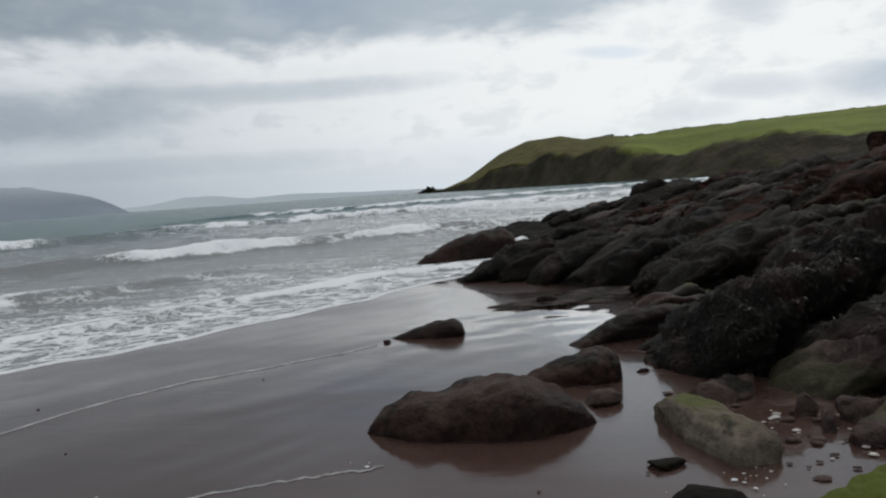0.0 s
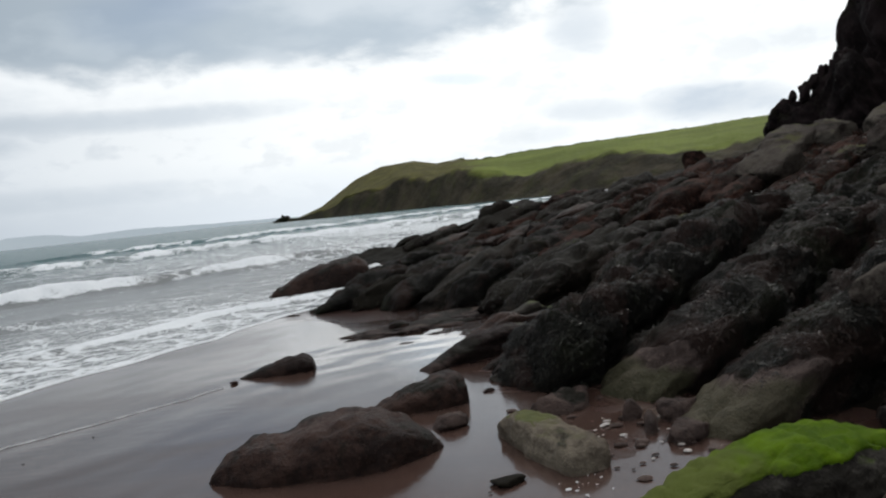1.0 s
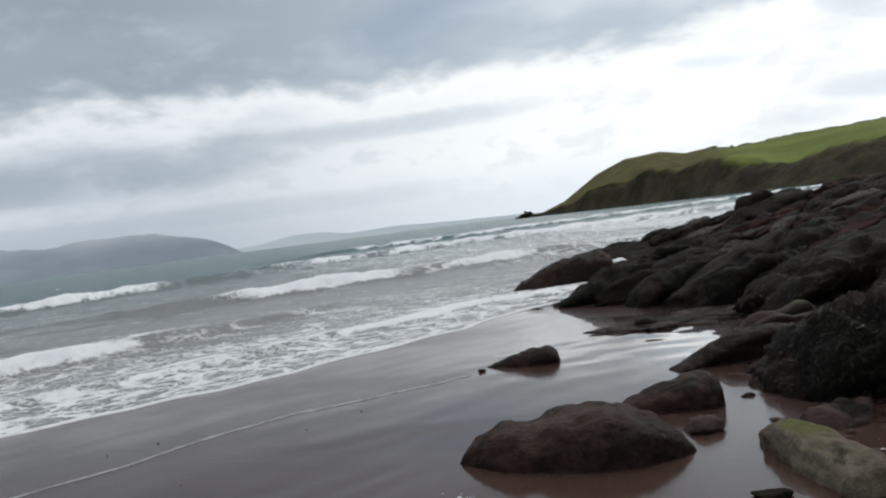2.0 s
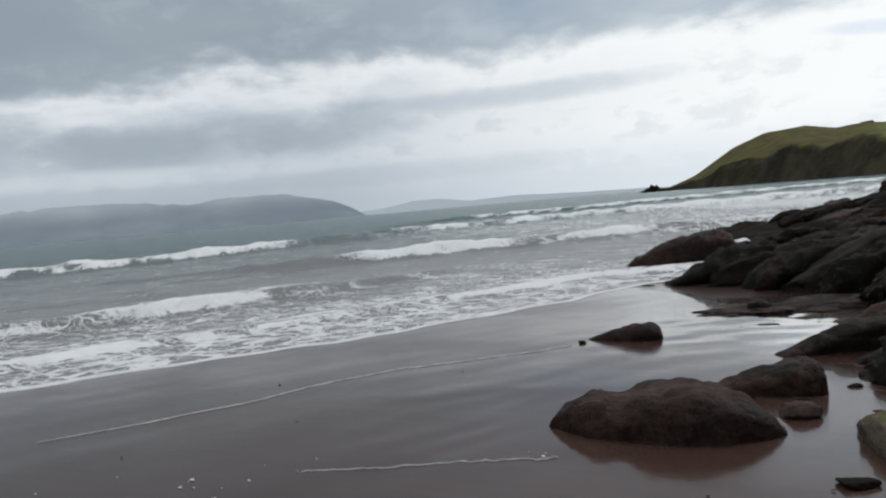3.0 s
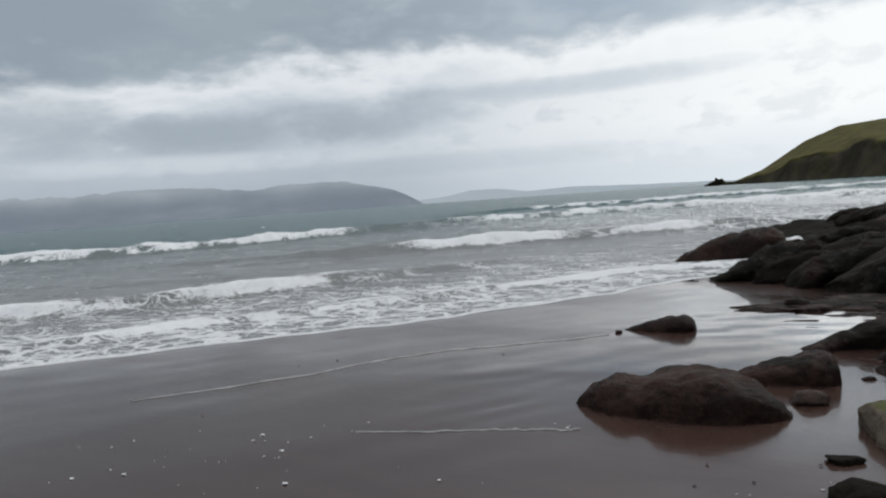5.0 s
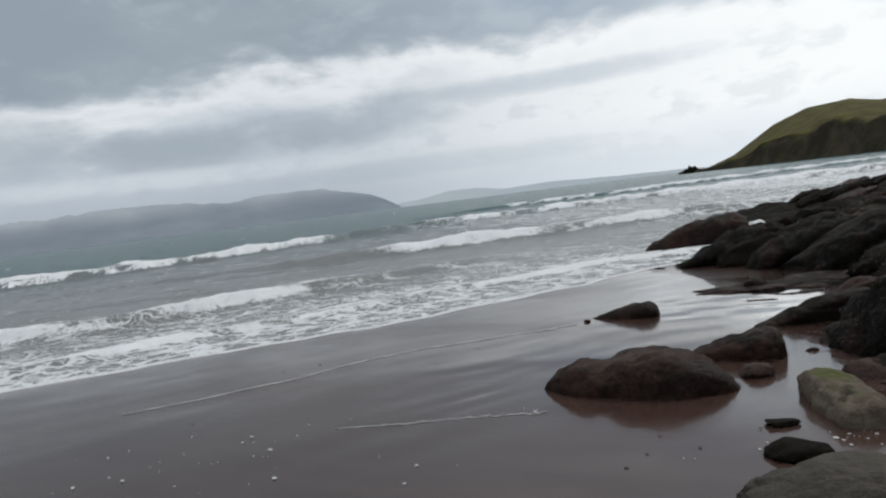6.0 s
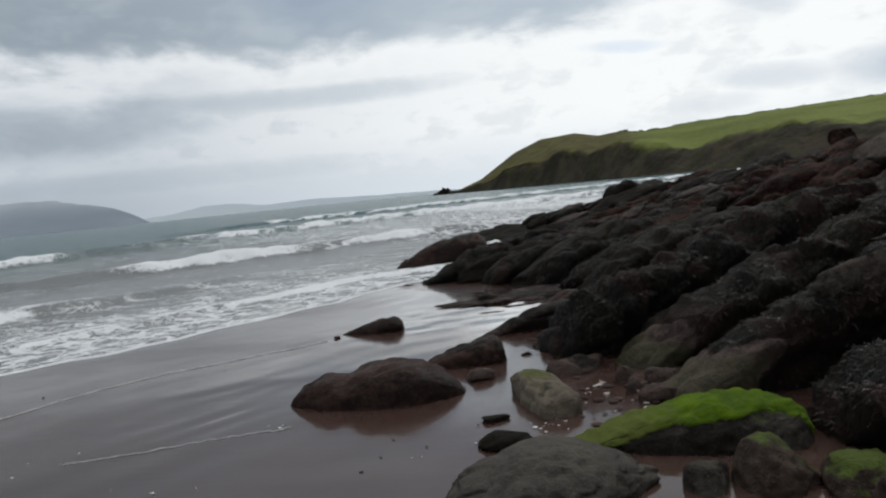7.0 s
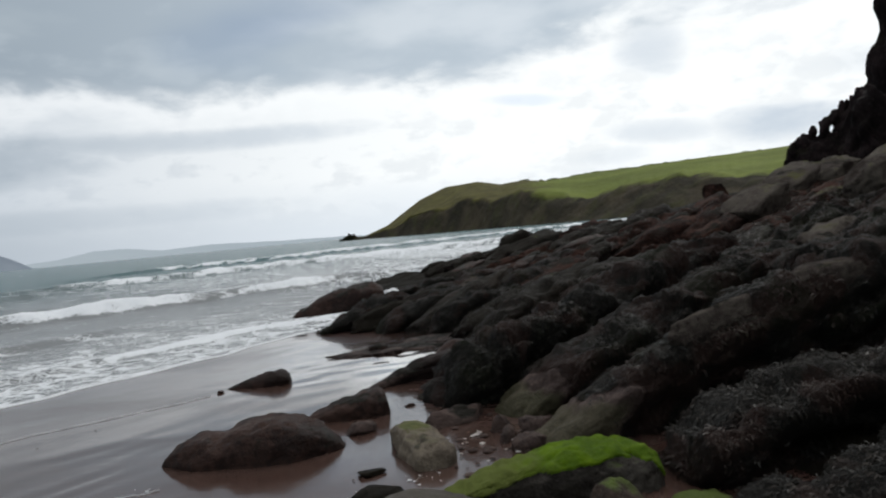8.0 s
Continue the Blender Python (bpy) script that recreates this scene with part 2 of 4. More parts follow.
def sand_material():
    """Wet red-brown sand: a thin film of water in broad sheets, duller between them."""
    m, g = material("wet_sand")
    place = g.node("ShaderNodeNewGeometry").outputs["Position"]
    sheets = g.noise(g.stretch(place, (0.5, 1.0, 1), (0, 0, radians(-50))), 0.9, 4.0, 0.5, 0.4)
    streak = g.noise(g.stretch(place, (0.35, 2.6, 1), (0, 0, radians(-46))), 1.6, 5.0, 0.6, 0.5)
    grain = g.noise(place, 180, 3.0, 0.7)
    ripple = g.noise(g.stretch(place, (0.5, 2.0, 1), (0, 0, radians(-40))), 9, 4.0, 0.55)
    tone = g.mix(g.step(streak, 0.35, 0.7), (0.050, 0.028, 0.022), (0.064, 0.038, 0.030))
    tone = g.mix(g.math("MULTIPLY", g.step(grain, 0.5, 0.75), 0.35), tone, (0.135, 0.10, 0.085))
    tag = g.node("ShaderNodeSeparateColor", {0: g.node("ShaderNodeAttribute", attribute="bare").outputs["Color"]})
    bare, drained, flow = tag.outputs
    trickle = g.noise(g.stretch(place, (1.0, 2.2, 1), (0, 0, radians(-20))), 22, 4.0, 0.6, 0.6)
    patch = g.noise(g.stretch(place, (0.7, 1.6, 1), (0, 0, radians(-28))), 1.5, 5.0, 0.6, 0.5)
    clear = g.step(g.math("ADD", g.math("MULTIPLY", bare, 0.42), patch), 0.72, 0.84)
    tone = g.mix(clear, tone, (0.052, 0.027, 0.021))
    tone = g.mix(g.math("MULTIPLY", drained, 0.8), tone, g.mix(g.step(streak, 0.3, 0.7), (0.046, 0.028, 0.022), (0.055, 0.035, 0.028)))
    gloss = g.math("ADD", g.step(sheets, 0.42, 0.66, 0.06, 0.13), g.math("MULTIPLY", g.math("SUBTRACT", streak, 0.5), 0.10), clamp=True)
    gloss = g.math("ADD", gloss, g.math("ADD", g.math("MULTIPLY", clear, 0.25), g.math("MULTIPLY", drained, 0.10)))
    coat = g.math("MULTIPLY", g.step(sheets, 0.66, 0.42, 0.26, 0.58), g.math("SUBTRACT", 1.0, g.math("MAXIMUM", clear, g.math("MULTIPLY", drained, 0.8))))
    coat = g.math("MAXIMUM", coat, g.math("MULTIPLY", flow, 0.95))
    relief = g.math("ADD", g.math("MULTIPLY", grain, 0.06), g.math("ADD", g.math("MULTIPLY", ripple, 0.9), g.math("MULTIPLY", g.math("MULTIPLY", trickle, flow), 2.2)))
    return finish(m, g, tone, gloss, relief, 0.07, 0.02, IOR=1.4, Specular_IOR_Level=0.42, Coat_Weight=coat, Coat_Roughness=0.035, Coat_IOR=1.33)


SAND = sand_material()


def sea_material():
    """Grey-green water, sandy inshore; white water where the mesh carries it, and a lace of foam."""
    m, g = material("sea_water")
    place = g.node("ShaderNodeNewGeometry").outputs["Position"]
    tag = g.node("ShaderNodeSeparateColor", {0: g.node("ShaderNodeAttribute", attribute="surf").outputs["Color"]})
    white, lace, off = tag.outputs
    warp = g.node("ShaderNodeVectorMath", {0: place, 1: g.node("ShaderNodeTexNoise", {"Vector": place, "Scale": 1.7, "Detail": 3.0}).outputs["Color"]}, operation="ADD").outputs[0]
    curls = g.node("ShaderNodeTexNoise", {"Vector": place, "Scale": 5.5, "Detail": 3.0}).outputs["Color"]
    warp = g.node("ShaderNodeVectorMath", {0: warp, 1: g.node("ShaderNodeVectorMath", {0: curls, "Scale": 0.28}, operation="SCALE").outputs[0]}, operation="ADD").outputs[0]
    drawn = g.stretch(warp, (1.0, 1.7, 1), (0, 0, radians(-62)))
    net = g.node("ShaderNodeTexVoronoi", {"Vector": drawn, "Scale": 1.15}, feature="DISTANCE_TO_EDGE").outputs["Distance"]
    net2 = g.node("ShaderNodeTexVoronoi", {"Vector": drawn, "Scale": 3.4}, feature="DISTANCE_TO_EDGE").outputs["Distance"]
    broken = g.noise(place, 3.6, 6.0, 0.66, 0.8)
    spray = g.noise(place, 13.0, 5.0, 0.7, 0.5)
    patch = g.noise(g.stretch(place, (0.6, 1.5, 1), (0, 0, radians(-48))), 0.8, 5.0, 0.65)
    thick = g.math("ADD", lace, g.math("MULTIPLY", g.math("SUBTRACT", patch, 0.55), 1.5))
    thick = g.math("MULTIPLY", g.math("MAXIMUM", thick, 0.0), g.step(lace, 0.02, 0.2))
    thick = g.math("MULTIPLY", thick, g.math("ADD", 0.30, g.math("MULTIPLY", broken, 1.3)))
    web = g.math("MAXIMUM", g.step(g.math("SUBTRACT", net, g.math("MULTIPLY", thick, 0.13)), 0.025, -0.025), g.math("MULTIPLY", g.step(g.math("SUBTRACT", net2, g.math("MULTIPLY", thick, 0.12)), 0.04, -0.04), 0.75))
    web = g.math("MULTIPLY", web, g.step(thick, 0.05, 0.22))
    solid = g.step(g.math("ADD", white, g.math("ADD", g.math("MULTIPLY", g.math("SUBTRACT", broken, 0.5), 1.0), g.math("MULTIPLY", g.math("SUBTRACT", spray, 0.5), 0.7))), 0.38, 0.62)
    # loose flecks of foam over the surf
    fleck = g.noise(g.stretch(warp, (1.0, 2.0, 1), (0, 0, radians(-48))), 4.5, 4.0, 0.7)
    fleck = g.math("MULTIPLY", g.step(g.math("ADD", fleck, g.math("MULTIPLY", g.math("SUBTRACT", patch, 0.5), 0.5)), 0.64, 0.70), g.step(off, 0.75, 0.25))
    foam = g.math("MAXIMUM", solid, g.math("MAXIMUM", g.math("MULTIPLY", web, 0.9), g.math("MULTIPLY", fleck, 0.6)))
    water = g.mix(off, (0.165, 0.168, 0.166), (0.054, 0.100, 0.101))
    water = g.mix(g.math("MULTIPLY", g.step(patch, 0.45, 0.75), 0.25), water, (0.145, 0.165, 0.16))
    colour = g.mix(foam, water, g.mix(g.math("ADD", g.math("MULTIPLY", broken, 0.5), g.math("MULTIPLY", spray, 0.5)), (0.46, 0.49, 0.51), (1.0, 1.0, 1.0)))
    chop = g.noise(g.stretch(place, (0.6, 1.6, 1), (0, 0, radians(-48))), 3.2, 6.0, 0.6)
    swell = g.noise(g.stretch(place, (0.5, 1.4, 1), (0, 0, radians(-48))), 0.35, 6.0, 0.6)
    crinkle = g.noise(g.stretch(warp, (0.7, 1.6, 1), (0, 0, radians(-48))), 11, 4.0, 0.6)
    relief = g.math("ADD", g.math("ADD", g.math("ADD", g.math("MULTIPLY", chop, 0.7), g.math("MULTIPLY", crinkle, 0.16)), g.math("MULTIPLY", swell, 1.2)), g.math("MULTIPLY", g.math("MULTIPLY", foam, spray), 0.7))
    gloss = g.math("ADD", g.math("MULTIPLY", foam, 0.5), 0.25)
    return finish(m, g, colour, gloss, relief, 0.42, 0.2, IOR=1.33, Specular_IOR_Level=g.step(off, 0.0, 1.0, 0.42, 0.085))


SEA = sea_material()


def foam_material(name, white):
    m, g = material(name)
    place = g.node("ShaderNodeNewGeometry").outputs["Position"]
    a = g.noise(place, 90, 3.0, 0.6)
    return finish(m, g, g.mix(a, (0.5 * white, 0.5 * white, 0.5 * white), (0.82 * white, 0.83 * white, 0.83 * white)), 0.6, a, 0.6, 0.005)


FOAM = foam_material("foam", 1.0)
SPENT_FOAM = foam_material("spent_foam", 0.62)


def weed_material():
    m, g = material("bladder_wrack")
    place = g.node("ShaderNodeNewGeometry").outputs["Position"]
    isle = g.node("ShaderNodeNewGeometry").outputs["Random Per Island"]
    base = g.mix(g.step(g.noise(place, 1.9, 4.0, 0.6, 0.4), 0.46, 0.60), (0.0115, 0.0106, 0.0082), (0.0240, 0.0135, 0.0102))
    # a few strands coloured paler, as highlights painted into the wrack
    c = g.mix(g.math("POWER", isle, 9.0), base, (0.042, 0.034, 0.027))
    c = g.mix(g.math("MULTIPLY", g.step(g.noise(place, 0.9, 3.0), 0.52, 0.68), 0.6), c, (0.0165, 0.0195, 0.0085))
    return finish(m, g, c, g.math("ADD", g.math("MULTIPLY", isle, 0.3), 0.38), None, Specular_IOR_Level=0.16)


WEED = weed_material()


def land_material(name, tones, scale, rough=0.85):
    m, g = material(name)
    place = g.node("ShaderNodeNewGeometry").outputs["Position"]
    a, b = g.noise(place, scale, 6.0, 0.6), g.noise(place, scale * 6, 5.0, 0.65)
    c = g.mix(g.step(a, 0.36, 0.64), tones[0], tones[1])
    c = g.mix(g.math("MULTIPLY", g.step(b, 0.42, 0.7), 0.55), c, tones[2])
    return finish(m, g, c, rough, g.math("ADD", a, b), 0.8, 1.2 / (scale * 40), Specular_IOR_Level=0.05)


def headland_material():
    m, g = material("headland_turf")
    place = g.node("ShaderNodeNewGeometry").outputs["Position"]
    tag = g.node("ShaderNodeSeparateColor", {0: g.node("ShaderNodeAttribute", attribute="turf").outputs["Color"]})
    a, b = g.noise(place, 0.022, 6.0, 0.6), g.noise(place, 0.14, 6.0, 0.65)
    rag = g.math("ADD", g.math("MULTIPLY", g.math("SUBTRACT", a, 0.5), 1.5), g.math("MULTIPLY", g.math("SUBTRACT", b, 0.5), 1.1))
    scar = g.noise(g.stretch(place, (1.0, 0.6, 0.9)), 0.08, 6.0, 0.65)
    cliff = g.mix(g.step(scar, 0.40, 0.62), (0.026, 0.0225, 0.0155), (0.056, 0.046, 0.030))
    cliff = g.mix(g.math("MULTIPLY", g.step(b, 0.48, 0.66), 0.6), cliff, (0.042, 0.044, 0.017))
    moor = g.mix(g.step(b, 0.38, 0.62), (0.058, 0.050, 0.019), (0.086, 0.080, 0.025))
    grass = g.mix(g.step(a, 0.36, 0.64), (0.092, 0.112, 0.024), (0.132, 0.158, 0.034))
    grass = g.mix(g.math("MULTIPLY", g.step(b, 0.45, 0.7), 0.5), grass, (0.085, 0.095, 0.022))
    top = g.mix(g.step(g.math("ADD", tag.outputs[1], g.math("MULTIPLY", rag, 0.6)), 0.25, 0.75), moor, grass)
    colour = g.mix(g.step(g.math("ADD", tag.outputs[0], g.math("MULTIPLY", rag, 0.55)), 0.36, 0.64), cliff, top)
    return finish(m, g, colour, 0.85, g.math("ADD", a, g.math("MULTIPLY", b, 1.0)), 0.9, 1.6, Specular_IOR_Level=0.05)


HEADLAND = headland_material()
BLUFF = land_material("sea_bluff", ((0.010, 0.0105, 0.005), (0.020, 0.0175, 0.009), (0.007, 0.006, 0.0045)), 0.035)
SHRUB = land_material("gorse", ((0.03, 0.05, 0.012), (0.05, 0.07, 0.02), (0.02, 0.03, 0.01)), 0.4)


def far_hill_material(name, tone, haze_glow, cloud_glow):
    """Hills many kilometres off; bright sea air and drifting cloud are painted on as glow."""
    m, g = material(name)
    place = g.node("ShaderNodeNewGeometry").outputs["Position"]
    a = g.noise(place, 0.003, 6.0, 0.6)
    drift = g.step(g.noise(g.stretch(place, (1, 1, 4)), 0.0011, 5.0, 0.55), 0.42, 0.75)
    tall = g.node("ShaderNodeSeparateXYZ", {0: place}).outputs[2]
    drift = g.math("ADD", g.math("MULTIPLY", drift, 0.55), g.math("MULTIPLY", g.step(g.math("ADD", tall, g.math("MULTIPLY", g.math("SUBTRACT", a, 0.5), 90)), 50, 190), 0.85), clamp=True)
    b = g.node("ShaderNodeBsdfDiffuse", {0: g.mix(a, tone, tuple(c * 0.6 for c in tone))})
    # haze and cloud cap are emitted by the hill's own surface
    e = g.node("ShaderNodeEmission", {0: g.mix(drift, haze_glow, cloud_glow), 1: 1.0})
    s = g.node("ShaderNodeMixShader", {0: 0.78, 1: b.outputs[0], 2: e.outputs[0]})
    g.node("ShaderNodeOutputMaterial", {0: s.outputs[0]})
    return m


# second and third colours glow: painted haze, then cloud over the tops
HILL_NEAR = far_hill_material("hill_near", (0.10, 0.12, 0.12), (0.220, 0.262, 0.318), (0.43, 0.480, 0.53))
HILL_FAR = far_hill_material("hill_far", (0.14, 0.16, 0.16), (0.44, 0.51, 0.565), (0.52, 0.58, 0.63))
PEBBLE = rock_material("pebble", (0.090, 0.062, 0.052), (0.035, 0.023, 0.019), rough=0.5, size=0.3)
ALGAE = land_material("olive_algae", ((0.055, 0.062, 0.018), (0.085, 0.088, 0.030), (0.045, 0.042, 0.018)), 12.0, 0.6)
LICHEN = land_material("yellow_lichen", ((0.10, 0.105, 0.018), (0.16, 0.16, 0.03), (0.05, 0.05, 0.015)), 9.0)
SHELL = rock_material("shell", (0.62, 0.58, 0.54), (0.40, 0.36, 0.33), rough=0.5, size=0.3)


# ---- the lie of the land ----
# the foot of the outcrop: (y, x) from behind the camera out to the sea
FOOT_Y = (-30, 1.0, 2.0, 2.7, 3.7, 4.5, 5.4, 7.0, 8.6, 9.3, 10.2, 14.3, 18, 24)
FOOT_X = (3.9, 3.5, 3.2, 2.95, 2.4, 2.0, 1.5, 1.35, 1.25, 0.1, -0.9, -2.0, -3.0, -4.5)
SHORE = Vector((-3.70, 7.02))
ALONG, OUT = Vector((0.61, 0.792)), Vector((-0.792, 0.61))


def smooth(x, a, b):
    t = np.clip((x - a) / (b - a), 0, 1)
    return t * t * (3 - 2 * t)


def offshore(x, y):
    return (x - SHORE.x) * OUT.x + (y - SHORE.y) * OUT.y


def sand_height(x, y):
    v = offshore(x, y)
    return -0.012 * smooth(v, -4, 0) - 0.035 * np.maximum(v, 0)


def slope_height(x, y):
    """The bare rock slope under the boulders."""
    s = (x - np.interp(y, FOOT_Y, FOOT_X)) * 0.93
    near = np.clip((9 - y) / 4, 0, 1)
    h = 0.16 * s - 0.12 + (0.06 + 0.14 * near) * (1 - np.exp(-np.maximum(s, 0) / 0.5))
    h = np.where(s < 0, 0.5 * s, h)
    return h - 0.9 * smooth(y, 19.5, 23) * (1 + 0.2 * np.maximum(s, 0))


def facets(p, size, tilt, step):
    """Relief of broken stone: each block has a face of its own tilt and height."""
    q = p * size
    middle = noise.voronoi(q)[1][0]
    way = noise.cell_vector(middle * 5.3 + Vector((0.5, 0.5, 0.5)))
    way = way - Vector((0.5, 0.5, 0.5)) if min(way) >= 0 else way * 0.5
    return tilt * (q - middle).dot(way) + step * way.x


def mesh_object(name, verts, faces, mat, parent=None, shade=True):
    me = bpy.data.meshes.new(name)
    me.from_pydata(verts, [], faces)
    me.materials.append(mat)
    if shade:
        me.shade_smooth()
    ob = new(name, me)
    ob.parent = parent
    return ob


def part(name, bm, mat, parent, label=""):
    me = bpy.data.meshes.new(name)
    bm.to_mesh(me)
    bm.free()
    me.materials.append(mat)
    me.shade_smooth()
    ob = new(name, me)
    ob.parent = parent
    return tagged(ob, label)


def grid_faces(nu, nv):
    i = np.arange(nu * nv).reshape(nu, nv)
    return np.stack([i[:-1, :-1], i[1:, :-1], i[1:, 1:], i[:-1, 1:]], -1).reshape(-1, 4).tolist()


def spread(mid, step, growth, count, reach):
    """Grid stations: close together round mid, wider and wider outward, to reach."""
    d = step * (np.power(growth, np.arange(1, count + 1)) - 1) / (growth - 1)
    d = np.concatenate([d[d < reach * 0.95], [reach]])
    return np.concatenate([mid - d[::-1], [mid], mid + d])


# ---- sand ----
def build_sand():
    xs, ys = spread(-0.5, 0.05, 1.022, 345, 4500), spread(4.8, 0.05, 1.022, 345, 4500)
    X, Y = np.meshgrid(xs, ys, indexing="ij")
    Z = sand_height(X, Y)
    near = (np.abs(X) < 14) & (np.abs(Y - 6) < 14)
    for i, j in zip(*np.nonzero(near)):
        x, y = X[i, j], Y[i, j]
        u, v = x * 0.61 + y * 0.79, -x * 0.79 + y * 0.61
        Z[i, j] += 0.0035 * noise.fractal(Vector((u * 0.35, v * 0.9, 0)), 1, 2, 3) + 0.0022 * noise.noise(Vector((u * 0.9, v * 3.5, 4)))
        # ripple bars that the backwash left beside the boulder
        bars = math.exp(-((x + 1.25) / 0.65) ** 2 - ((y - 3.55) / 0.65) ** 2)
        Z[i, j] += 0.0030 * bars * 1.5 * (0.6 + noise.noise(Vector((x * 1.7, y * 1.7, 11)))) * math.sin(17.0 * (0.8 * x - 0.60 * y) + 4.0 * noise.noise(Vector((x * 1.1, y * 1.1, 2))))
        # a low step in the sand beyond them
        Z[i, j] += 0.006 * math.exp(-((x + 1.2) / 0.8) ** 2) * float(smooth(y - 0.33 * x + 0.12 * noise.noise(Vector((x * 2, y * 2, 6))), 4.62, 4.86)) * math.exp(-max(0.0, y - 4.5) / 0.6)
        # runnels draining past the low shelves
        drain = math.exp(-((x - 0.1) / 1.0) ** 2 - ((y - 7.1) / 0.9) ** 2)
        Z[i, j] += 0.017 * drain * noise.fractal(Vector((x * 1.2 + y * 0.4, (y - 0.35 * x) * 4.2, 9)), 1, 2, 3)
        Z[i, j] -= 0.006
    verts = np.stack([X, Y, np.maximum(Z, -3.0)], -1).reshape(-1, 3).tolist()
    ob = mesh_object("ground", verts, grid_faces(len(xs), len(ys)), SAND)
    # patches that stand just clear of the water near the outcrop
    foot = np.interp(Y, FOOT_Y, FOOT_X)
    bare = smooth(X - foot, -0.95, -0.15) * (0.75 + 0.25 * smooth(Y, 6.5, 7.5))
    tint = ob.data.color_attributes.new("bare", "FLOAT_COLOR", "POINT")
    tint.data.foreach_set("color", np.stack([bare, 1 - smooth(X, -2.6, -0.2), smooth(X, 0.2, 0.9) * smooth(Y, 2.4, 3.4) + smooth(Y, 5.2, 6.6) * smooth(X, -1.6, -0.4), np.ones_like(bare)], -1).astype(np.float32).ravel())
    return tagged(ob, "smooth wet red-brown sand with a mirror film of water", "beach", kind="structure")


build_sand()

# ---- sea ----
# each breaker: distance offshore at u = 0, its slant along the shore, height, front and back width, where it is broken (u from, to), white water behind
BREAKERS = (
    (1.5, 0.0, 0.06, 0.12, 0.7, -30.0, 30.0, 0.8),
    (6.0, 0.02, 0.24, 0.28, 1.5, -16.0, 0.8, 0.75),
    (15.5, -0.38, 0.30, 0.45, 2.2, 3.5, 15.0, 1.1),
    (30.5, 0.06, 0.42, 0.6, 3.4, -60.0, 7.0, 1.7),
    (43.0, -0.42, 0.38, 0.7, 4.0, 15.0, 75.0, 3.0),
    (66.0, -0.20, 0.38, 0.8, 5.0, 34.0, 170.0, 3.5),
)


def build_sea():
    us = spread(0.0, 0.10, 1.018, 300, 4500)
    v = 0.045 * (np.power(1.0125, np.arange(0, 470)) - 1) / 0.0125
    vs = np.concatenate([[-0.10, -0.05, 0.0, 0.02], v[1:], [1700, 2400, 3200, 4500]])
    nu, nv = len(us), len(vs)
    U, V = np.meshgrid(us, vs, indexing="ij")
    # the swash edge wanders up and down the sand
    wander = np.array([0.75 * noise.fractal(Vector((u * 0.2, 3.3, 0)), 1, 2, 4) + 0.10 * noise.noise(Vector((u * 1.3, 8, 0))) for u in us])
    near = np.clip(1 - np.maximum(V, 0) / 12, 0, 1)
    VV = V + wander[:, None] * near
    X = SHORE.x + ALONG.x * U + OUT.x * VV
    Y = SHORE.y + ALONG.y * U + OUT.y * VV
    n1, n2, n3 = (np.zeros((nu, nv)) for _ in range(3))
    for i in range(nu):
        for j in range(nv):
            u, w = us[i], vs[j]
            if abs(u) < 400 and w < 500:
                n1[i, j] = noise.fractal(Vector((u * 0.35, w * 0.9, 1.0)), 0.9, 2, 4)
                n2[i, j] = noise.noise(Vector((u * 0.07, w * 0.10, 5.0)))
                n3[i, j] = noise.fractal(Vector((u * 0.8, w * 0.25, 9.0)), 1, 2, 3)
    off = smooth(V, 0.5, 14)
    Z = np.where(V <= 0.0, -0.03, -0.012 - 0.03 * smooth(V, 0, 3)) + 0.012 * n1 * smooth(V, 0.1, 2) + 0.07 * n1 * off + 0.05 * n2 * smooth(V, 8, 40)
    # the thin rounded lip of the swash
    Z += 0.010 * np.exp(-((V - 0.035) / 0.03) ** 2)
    white = 1.0 * np.exp(-((V - 0.04) / 0.075) ** 2) + 0.40 * smooth(V, 0.05, 0.2) * (1 - smooth(V, 0.5, 1.7)) * smooth(n1 + 0.5 * n3, -0.5, 0.5)
    lace = 0.62 * smooth(V, 0.0, 0.2) * (1 - 0.55 * smooth(V, 1.6, 5.0)) * (1 - smooth(V, 5, 9)) + 0.12 * smooth(V, 8, 12) * (1 - smooth(V, 24, 40))
    for v0, slant, high, front, back, u0, u1, tail in BREAKERS:
        line = v0 + slant * U + 0.9 * front * n3 * 1.6 + 0.6 * np.sin(U * 0.31 + v0)
        d = V - line
        wave = np.where(d < 0, np.exp(-(d / front) ** 2), np.exp(-(d / back) ** 2))
        span = smooth(U, u0 - 22 * front, u0 + 3) * (1 - smooth(U, u1 - 3, u1 + 22 * front))
        spill = smooth(U, u0 - 1.5, u0 + 1.5) * (1 - smooth(U, u1 - 1.5, u1 + 1.5)) * smooth(n1 + 0.4 * n2, -0.75 if v0 > 3 else -0.2, -0.15 if v0 > 3 else 0.35)
        lump = 1 + 0.25 * n1 * spill
        Z += high * wave * span * lump
        body = smooth(d, -2.2 * front, -0.9 * front) * (1 - smooth(d, tail * 0.45, tail))
        white = np.maximum(white, 0.80 * body * spill * (0.8 + 0.35 * n1))
        lace = np.maximum(lace, 0.5 * smooth(d, -0.5, 0.2) * (1 - smooth(d, tail, tail + 6 * front + 2)) * spill)
    # far whitecaps
    white = np.maximum(white, 0.6 * smooth(n1 - 0.1, 0.62, 0.85) * smooth(V, 45, 70) * (1 - smooth(V, 200, 420)))
    # churned water along the outcrop
    churn = smooth(U, 7, 18) * (1 - smooth(V, 24, 60)) * smooth(V, 0.5, 3)
